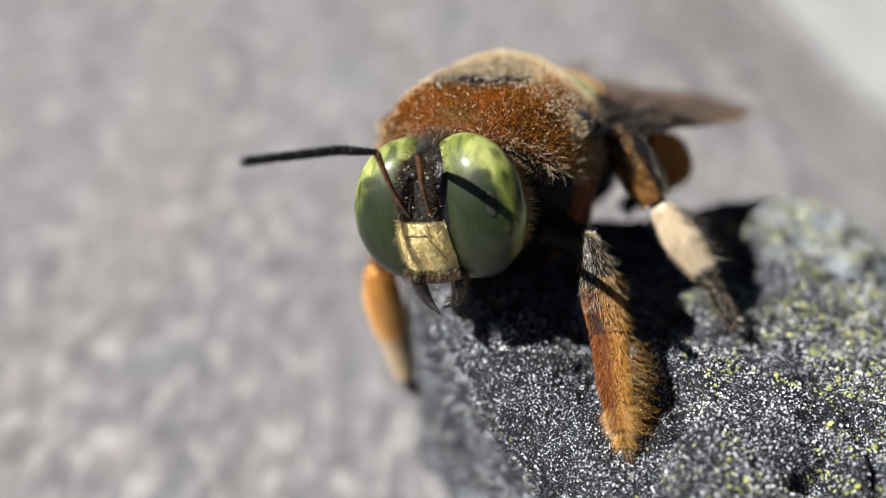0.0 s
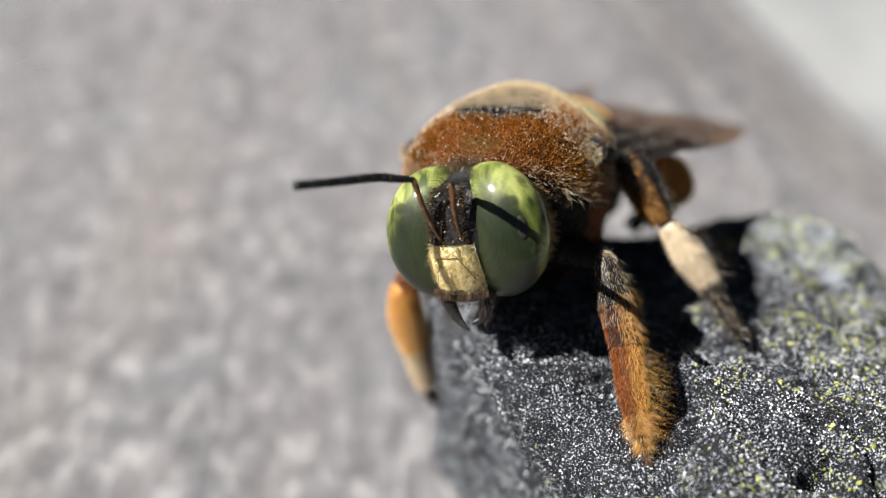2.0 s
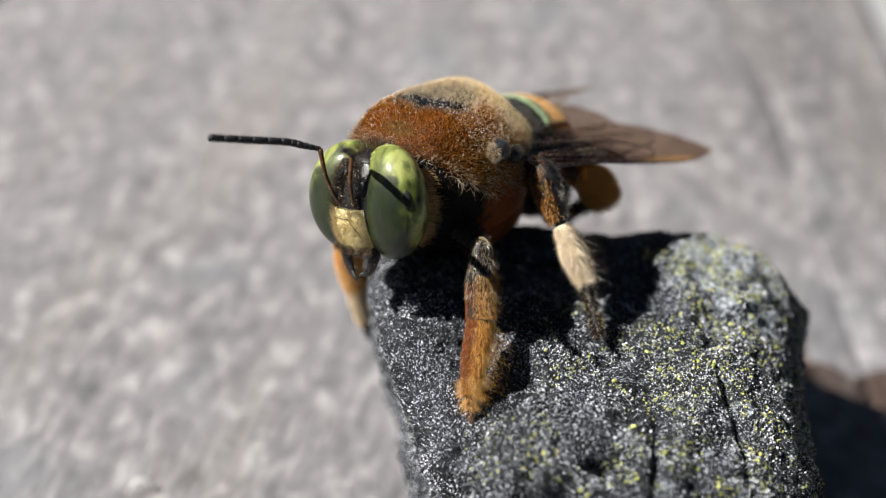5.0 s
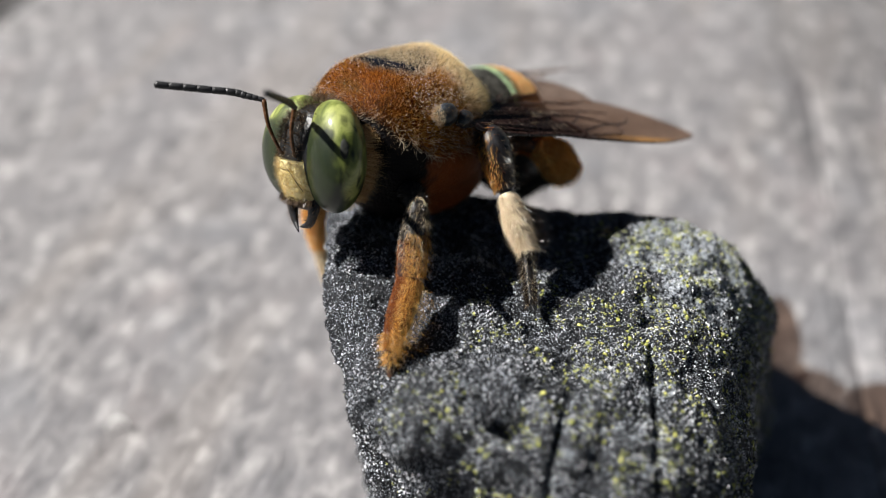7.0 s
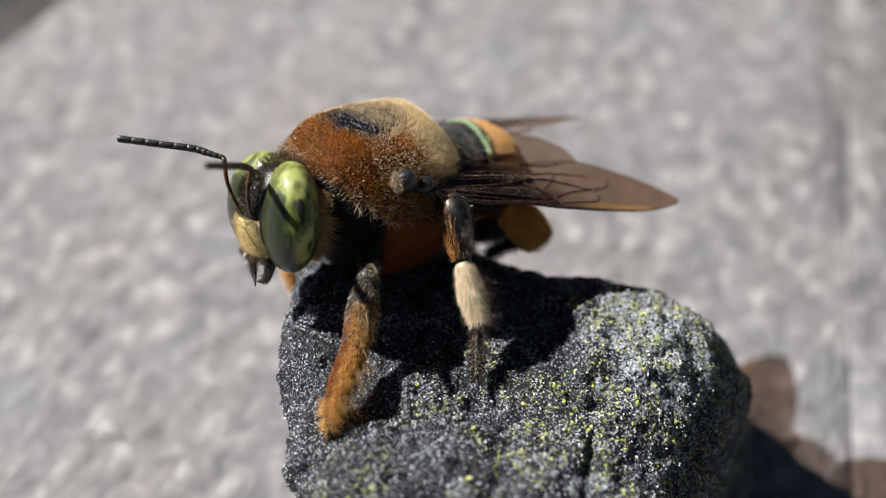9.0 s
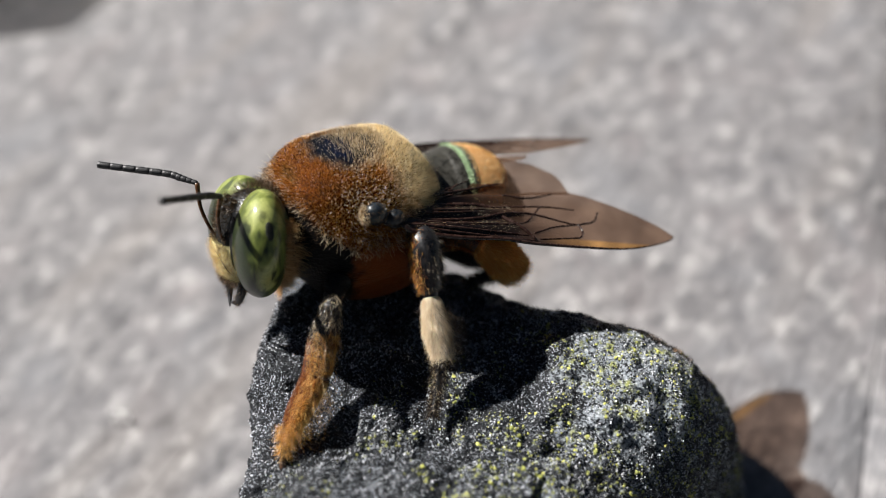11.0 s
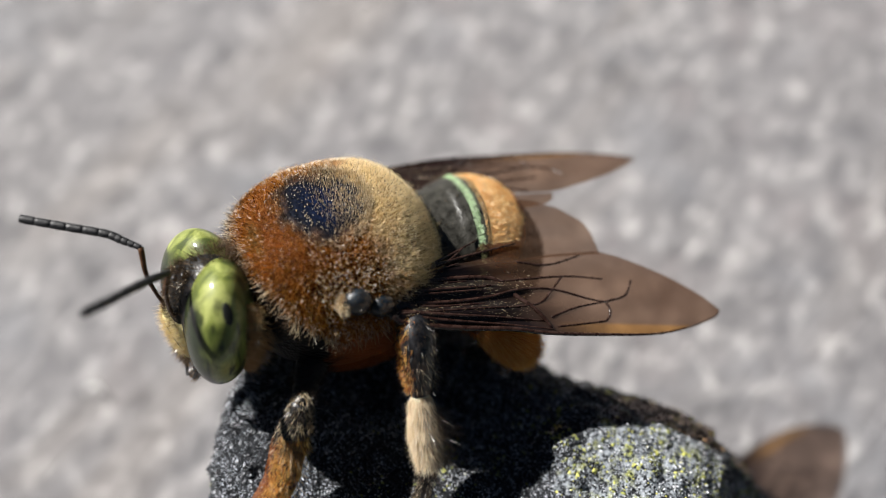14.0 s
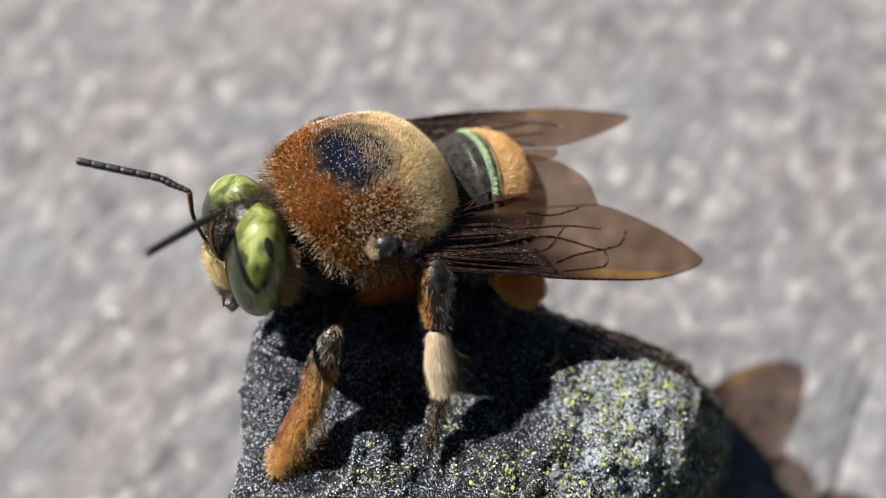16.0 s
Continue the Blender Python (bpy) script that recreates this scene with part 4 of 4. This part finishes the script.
# ---- wings
FORE_LOW = [(-0.8, -0.3), (0.6, -0.9), (1.3, -1.2), (4.1, -1.4), (6.5, -1.5), (8.7, -1.7), (12.1, -1.7), (14.7, -1.6), (16.7, -1.2), (18.4, -0.6), (18.9, -0.2)]
FORE_UP = [(-0.8, 0.3), (3.0, 1.4), (6.5, 2.2), (9.5, 2.8), (12.2, 3.1), (13.3, 2.85), (14.8, 2.3), (16.4, 1.6), (18.0, 0.65), (18.9, -0.1)]
HIND_LOW = [(0.2, 0.55), (3.0, 1.32), (6.5, 2.12), (9.5, 2.72), (12.4, 3.02)]
HIND_UP = [(0.2, 0.8), (3.0, 1.5), (5.2, 2.7), (6.4, 4.2), (7.4, 5.7), (8.4, 6.45), (9.2, 6.4), (10.6, 5.9), (11.8, 5.2), (12.3, 4.2), (12.4, 3.1)]
VEINS = [
    [(-0.5, 0.3), (2.8, 1.1), (5.9, 1.3), (7.1, 0.3), (8.0, -0.5), (8.7, -1.4)],
    [(-0.5, -0.1), (2.7, -0.1), (5.4, 0.2), (7.1, 0.6), (9.1, 0.7), (11.2, 0.2), (12.0, 0.1)],
    [(12.0, 0.1), (12.15, -0.4), (11.9, -0.9), (11.3, -1.05), (9.0, -1.35)],
    [(8.8, -0.8), (10.2, -0.3), (12.0, 0.1)],
    [(6.3, 1.1), (9.8, 1.5), (12.1, 1.4)],
    [(0.2, 1.0), (2.9, 2.0), (5.5, 3.5)],
    [(2.2, 1.6), (5.0, 2.6), (7.5, 3.3)],
    [(7.4, 2.2), (9.1, 2.1), (11.1, 2.8)],
    [(9.1, 0.7), (8.4, 0.0), (7.2, -0.3), (4.3, -0.5), (0.7, -0.8)],
    [(12.0, 0.1), (13.2, 0.5), (13.8, 1.4)],
    [(9.8, 1.5), (9.1, 0.7)],
    [(-0.5, -0.45), (3.0, -0.8), (6.0, -0.85), (8.4, -1.0)],
    [(-0.5, 0.1), (3.0, 0.5), (6.0, 0.8)],
    [(-0.3, 0.5), (2.0, 1.25), (4.2, 2.0)],
    [(0.0, -0.25), (3.0, -0.3), (5.4, -0.1)],
    [(-0.4, 0.4), (2.4, 0.85), (4.6, 1.1)],
    [(-0.5, -0.6), (2.6, -1.0), (6.2, -1.2), (8.8, -1.5)],
    [(-0.5, 0.2), (2.6, 0.3), (5.2, 0.55)],
    [(-0.4, 0.55), (1.8, 1.35), (3.6, 2.1), (4.6, 2.9)],
]


def make_wing(origin, u, v, label, spread=1.0):
    u = unit(u)
    v = np.array(v, float)
    v = unit(v - u * (v @ u))
    n = np.cross(u, v)
    if n @ UP < 0:
        n = -n
    origin = np.array(origin, float)
    turn = np.stack([u, v, np.cross(u, v)], 1)
    wm = matrix(origin, turn)

    def ripple(a, b):
        fan = 0.14 * math.sin(b * 5.2 - a * 0.35) * min(1, max(0, (13 - a) / 8))
        return fan - 0.018 * (a - 8) ** 2 * 0.12 - 0.03 * b * b * 0.5

    def spot(a, b, h=0.0):
        return origin + a * u + b * v + (ripple(a, b) + h) * n

    def sheet(low, up, h, nu=70, nv=18):
        lo, hi = low[0][0], low[-1][0]
        a = np.linspace(lo, hi, nu)
        bl = np.interp(a, [p[0] for p in low], [p[1] for p in low])
        bu = np.interp(a, [p[0] for p in up], [p[1] for p in up])
        p = np.array([spot(x, y0 + (y1 - y0) * k / (nv - 1), h) for x, y0, y1 in zip(a, bl, bu) for k in range(nv)])
        return p, grid_faces(nu, nv)

    wing = part("wing", sheet(FORE_LOW, FORE_UP, 0.0), WING, bee, label, wm)
    low = [float(np.interp(a, [q[0] for q in HIND_LOW], [q[1] for q in HIND_LOW])) for a, _ in HIND_UP]
    hind_up = [(a, lo + (b - lo) * spread) for (a, b), lo in zip(HIND_UP, low)]
    part("hind_wing", sheet(HIND_LOW, hind_up, -0.12), WING, wing, "smoky brown hind wing", wm)
    edge = FORE_LOW[1:]
    part("vein", tube([spot(a, b) for a, b in edge], [0.17, 0.16, 0.14, 0.12, 0.10, 0.08, 0.06, 0.05, 0.04, 0.03], 60, 8), VEIN, wing, "dark front edge vein")
    for i, path in enumerate(VEINS):
        part("vein", tube([spot(a, b, 0.01) for a, b in path], [0.13, 0.13, 0.12, 0.13, 0.12, 0.09] if i == 0 else [0.13 if path[0][0] < 4 else 0.065, 0.075 if path[0][0] < 4 else 0.06, 0.045], 26, 8), VEIN, wing)
    part("wing_root", tube([spot(-1.2, 0, -0.1), spot(0.2, -0.2), spot(1.8, -0.3)], [0.5, 0.42, 0.15], 14, 14, 0.6, n), BLACK, wing, "black wing hinge")
    rng = np.random.default_rng(8)
    a = rng.uniform(-0.5, 8, 900)
    p = np.array([spot(x, rng.uniform(-1.1, 0.9 + 0.12 * x)) for x in a])
    part("wing_hair", hairs(rng, p, n + 1.2 * u + 0.3 * rng.normal(size=p.shape), rng.uniform(0.05, 0.13, len(p)), 0.008, 0.1, sections=1), H_CREAM, wing, "minute hairs on the wing base", kind="stuff", smooth=False)
    return wing


make_wing((8.19, 34.1, 27.88), (0.6636, 0.6451, -0.3788), (-0.7122, 0.6998, -0.0558), "smoky brown veined wing")
r0 = at(-4.3, 0.4, 0.8)
make_wing(r0, np.array((11.4, 51.3, 19.8)) - r0, np.array((0.725, -0.40, 0.55)), "smoky brown veined wing", 0.45)


# ---- legs
def make_leg(name, label, segments, seed):
    """segments: name, path, radii, flat, skin, then hair rows (material, count, length, thickness, lean, lo, hi)."""
    rng = np.random.default_rng(seed)
    leg = None
    for sname, path, radii, skin, coats in segments:
        path = [np.array(p, float) for p in path]
        geo = tube(path, radii, 26, 16)
        if leg is None:
            leg = part(name, geo, skin, bee, label)
        else:
            part(sname, geo, skin, leg)
        for hair, count, length, thick, lean, lo, hi, *side in coats:
            count, thick, length = int(count * 1.7), thick * 0.55, length * 0.72
            p, n, t = on_tube(rng, count, path, radii, lo=lo, hi=hi)
            if side:
                k = n @ unit(side[0]) > rng.uniform(0.0, 0.5, count)
                p, n, t, count = p[k], n[k], t[k], int(k.sum())
            d = n + lean * t + 0.22 * rng.normal(size=n.shape)
            part(sname + "_hair", hairs(rng, p, d, length * rng.uniform(0.5, 1.25, count), thick, 0.12), hair, leg, kind="stuff", smooth=False)
    return leg


OUTER = (0.9, 0.35, 0.1)  # the side of the legs away from the head
INNER = (-0.9, -0.35, 0.1)
BELOW = (0.75, 0.3, -0.6)
GOLDEN = (0.84, -0.15, 0.54)  # the golden half of the front leg, and its dark red half
DARK_RED = (-0.95, -0.1, 0.0)
make_leg("leg", "front leg, black above, rust and golden below", [
    ("femur", [(5.6, 31.6, 23.6), (6.8, 29.8, 25.0), (7.8, 28.3, 25.8)], [0.9, 0.75, 0.5], DULL, [(H_BLACK, 900, 0.5, 0.016, 0.5, 0, 1)]),
    ("knee", [(7.6, 28.6, 25.85), (7.9, 28.2, 25.85), (8.0, 27.85, 25.65)], [0.36, 0.48, 0.44], BLACK, [(H_CREAM, 520, 0.3, 0.012, 1.2, 0, 1)]),
    ("tibia", [(7.95, 28.2, 25.9), (8.35, 26.6, 24.85), (8.82, 25.05, 23.65)], [0.58, 0.80, 0.80], BLACK, [(H_CREAM, 800, 0.30, 0.011, 2.2, 0, 0.75), (H_BLACK, 1600, 0.4, 0.012, 1.8, 0, 0.6), (H_ORANGE, 2800, 0.26, 0.012, 2.2, 0.42, 1, GOLDEN), (H_RUST, 500, 0.3, 0.013, 2.0, 0.5, 1), (H_MAROON, 900, 0.3, 0.012, 2.0, 0.5, 1, DARK_RED), (H_ORANGE, 300, 0.9, 0.008, 1.0, 0.35, 1, OUTER), (H_CREAM, 150, 0.9, 0.010, 1.2, 0.0, 0.9, OUTER)]),
    ("joint", [(8.80, 25.12, 23.70), (8.85, 25.0, 23.60), (8.88, 24.9, 23.52)], [0.72, 0.64, 0.72], BROWN, [(H_CREAM, 160, 0.22, 0.010, 1.5, 0.3, 1)]),
    ("basitarsus", [(8.88, 24.9, 23.5), (9.0, 23.0, 22.65), (9.2, 21.2, 21.85)], [0.76, 0.70, 0.38], MAROON, [(H_ORANGE, 6200, 0.26, 0.012, 2.2, 0, 1, GOLDEN), (H_MAROON, 6000, 0.24, 0.013, 1.6, 0, 1, DARK_RED), (H_RUST, 2600, 0.26, 0.012, 1.8, 0, 1, DARK_RED), (H_CREAM, 420, 0.26, 0.010, 1.8, 0, 1, DARK_RED), (H_ORANGE, 420, 1.9, 0.007, 0.6, 0, 1, OUTER), (H_BLACK, 240, 2.1, 0.008, 0.55, 0.1, 1, BELOW), (H_ORANGE, 320, 0.9, 0.009, 0.9, 0.75, 1), (H_CREAM, 160, 0.6, 0.010, 1.4, 0.75, 1)]),
    ("tarsus", [(9.2, 21.2, 21.85), (9.45, 20.5, 21.3), (9.7, 19.9, 20.9)], [0.24, 0.2, 0.16], BROWN, [(H_BLACK, 160, 0.45, 0.014, 1.2, 0, 1), (H_ORANGE, 200, 0.8, 0.010, 0.8, 0, 0.35), (H_CREAM, 60, 0.5, 0.010, 0.9, 0, 0.6)]),
    ("claw", [(9.7, 19.9, 20.9), (9.9, 19.6, 20.95), (9.95, 19.35, 20.65)], [0.1, 0.07, 0.02], BLACK, []),
    ("claw", [(9.7, 19.9, 20.9), (9.55, 19.6, 20.95), (9.45, 19.35, 20.65)], [0.1, 0.07, 0.02], BLACK, []),
], 21)
make_leg("leg", "middle leg with orange thigh and ivory brush", [
    ("femur", [(8.6, 35.2, 25.6), (10.2, 34.1, 26.5), (11.1, 33.1, 25.6), (11.8, 32.3, 24.9)], [0.9, 0.95, 0.9, 0.62], BLACK, [(H_ORANGE, 1600, 0.34, 0.016, 1.3, 0.15, 1, INNER), (H_RUST, 1500, 0.36, 0.016, 1.2, 0.0, 1, INNER), (H_BLACK, 900, 0.6, 0.014, 0.9, 0, 1), (H_CREAM, 160, 0.6, 0.010, 1.2, 0.1, 1, OUTER)]),
    ("joint", [(11.75, 32.35, 24.95), (11.9, 32.15, 24.8), (12.0, 32.0, 24.7)], [0.46, 0.40, 0.42], BLACK, []),
    ("tibia", [(11.95, 32.05, 24.75), (13.0, 30.95, 23.85), (14.05, 29.9, 22.95)], [0.45, 0.72, 0.46], TAN, [(H_WHITE, 4200, 0.62, 0.013, 1.7, 0, 1), (H_BLACK, 620, 1.9, 0.011, 0.9, 0.1, 1, OUTER), (H_CREAM, 500, 0.9, 0.011, 1.6, 0.2, 1)]),
    ("tarsus", [(14.05, 29.9, 22.95), (14.7, 28.4, 22.35), (15.4, 26.9, 22.0)], [0.34, 0.28, 0.18], BLACK, [(H_BLACK, 900, 0.7, 0.014, 1.0, 0, 1), (H_CREAM, 160, 0.5, 0.012, 1.2, 0, 1)]),
    ("claw", [(15.4, 26.9, 22.0), (15.7, 26.5, 22.1), (15.75, 26.3, 21.8)], [0.1, 0.07, 0.02], BLACK, []),
], 22)
make_leg("leg", "hind leg with thick orange brush", [
    ("femur", [(9.5, 37.0, 23.6), (11.2, 36.8, 24.6), (12.2, 36.7, 24.5)], [0.8, 0.7, 0.5], BROWN, [(H_RUST, 500, 0.5, 0.02, 1.0, 0, 1)]),
    ("tibia", [(12.2, 36.7, 24.6), (13.3, 37.2, 23.6), (14.1, 37.6, 22.2)], [0.6, 1.05, 0.85], ORANGE, [(H_ORANGE, 5200, 0.7, 0.022, 1.3, 0, 1)]),
    ("tarsus", [(13.7, 37.4, 22.3), (12.6, 36.6, 21.6), (11.6, 36.0, 20.7)], [0.45, 0.32, 0.2], BLACK, [(H_BLACK, 700, 0.8, 0.02, 1.0, 0, 1)]),
], 23)
make_leg("leg", "front leg with orange hair on the stone's side", [
    ("femur", [(1.6, 33.0, 22.0), (-0.2, 32.6, 20.9), (-1.5, 32.3, 19.4)], [0.8, 0.75, 0.6], BROWN, [(H_RUST, 500, 0.5, 0.02, 1.0, 0, 1)]),
    ("tibia", [(-1.5, 32.3, 19.4), (-1.3, 31.9, 17.4), (-0.8, 31.4, 15.4)], [0.62, 0.82, 0.64], ORANGE, [(H_ORANGE, 3000, 0.6, 0.022, 1.3, 0, 1), (H_PEACH, 1200, 0.7, 0.018, 1.3, 0.3, 1)]),
    ("basitarsus", [(-0.8, 31.4, 15.4), (-0.4, 31.0, 13.8), (0.0, 30.6, 12.6)], [0.58, 0.52, 0.36], TAN, [(H_CREAM, 1800, 0.6, 0.02, 1.3, 0, 1)]),
    ("tarsus", [(0.0, 30.6, 12.6), (0.3, 30.4, 11.9), (0.6, 30.2, 11.3)], [0.28, 0.22, 0.15], BLACK, [(H_BLACK, 300, 0.5, 0.02, 1.0, 0, 1)]),
], 24)


# ---------------------------------------------------------------- what moves
def feeler_rows(ob, base, rest, tips):
    """The feeler turns about its base, so that its tip goes where it is seen."""
    here = ob.matrix_basis.copy()
    pm = WHERE[ob.parent.name]
    rows = []
    for t, tip in tips:
        a, b = Vector(rest) - Vector(base), Vector(tip) - Vector(base)
        turn = a.rotation_difference(b).to_matrix().to_4x4()
        c = Matrix.Translation(Vector(base) * MM)
        rows.append((t, pm.inverted() @ c @ turn @ c.inverted() @ pm @ here))
    return rows


def motions():
    walk(FEELERS[0], feeler_rows(FEELERS[0], (-0.08, 27.7, 27.75), (-6.6, 26.3, 31.5), [
        (0.0, (-6.0, 26.1, 31.55)), (1.5, (-6.0, 26.2, 31.7)), (2.0, (-6.0, 26.3, 31.8)), (2.5, (-6.0, 26.45, 32.1)), (4.5, (-6.1, 26.4, 32.0)), (5.2, (-6.4, 26.4, 31.8)),
        (7.3, (-6.75, 26.6, 31.35)), (9.2, (-6.8, 26.6, 31.3)), (11.3, (-7.05, 26.4, 31.0)), (13.0, (-7.0, 26.3, 30.95)), (16.0, (-6.95, 26.35, 31.1))]))
    walk(FEELERS[1], feeler_rows(FEELERS[1], (0.9, 27.55, 27.95), (1.1, 25.15, 34.3), [
        (0.0, (0.5, 24.8, 33.9)), (2.0, (0.6, 24.85, 33.9)), (5.0, (1.35, 25.15, 34.3)), (8.0, (1.35, 25.25, 34.4)), (12.5, (1.16, 25.1, 34.2)), (16.0, (1.16, 25.1, 34.2))]))
    # the dark spot stays turned to the watcher, so it slides over the eye
    pm = WHERE[EYE_SPOT.parent.name]
    walk(EYE_SPOT, [(t, pm.inverted() @ matrix(*eye_point(q))) for t, q in (
        (0.0, (1.09, 2.03, 0.2)), (2.5, (0.95, 2.2, 0.25)), (5.0, (0.61, 2.47, 0.42)), (7.4, (0.36, 2.5, 0.72)), (9.1, (0.1, 2.45, 1.05)), (10.5, (-0.12, 2.37, 1.35)),
        (12.5, (-0.3, 2.25, 1.62)), (14.2, (-0.25, 2.08, 1.95)), (16.0, (-0.18, 1.91, 2.21)))])


motions()
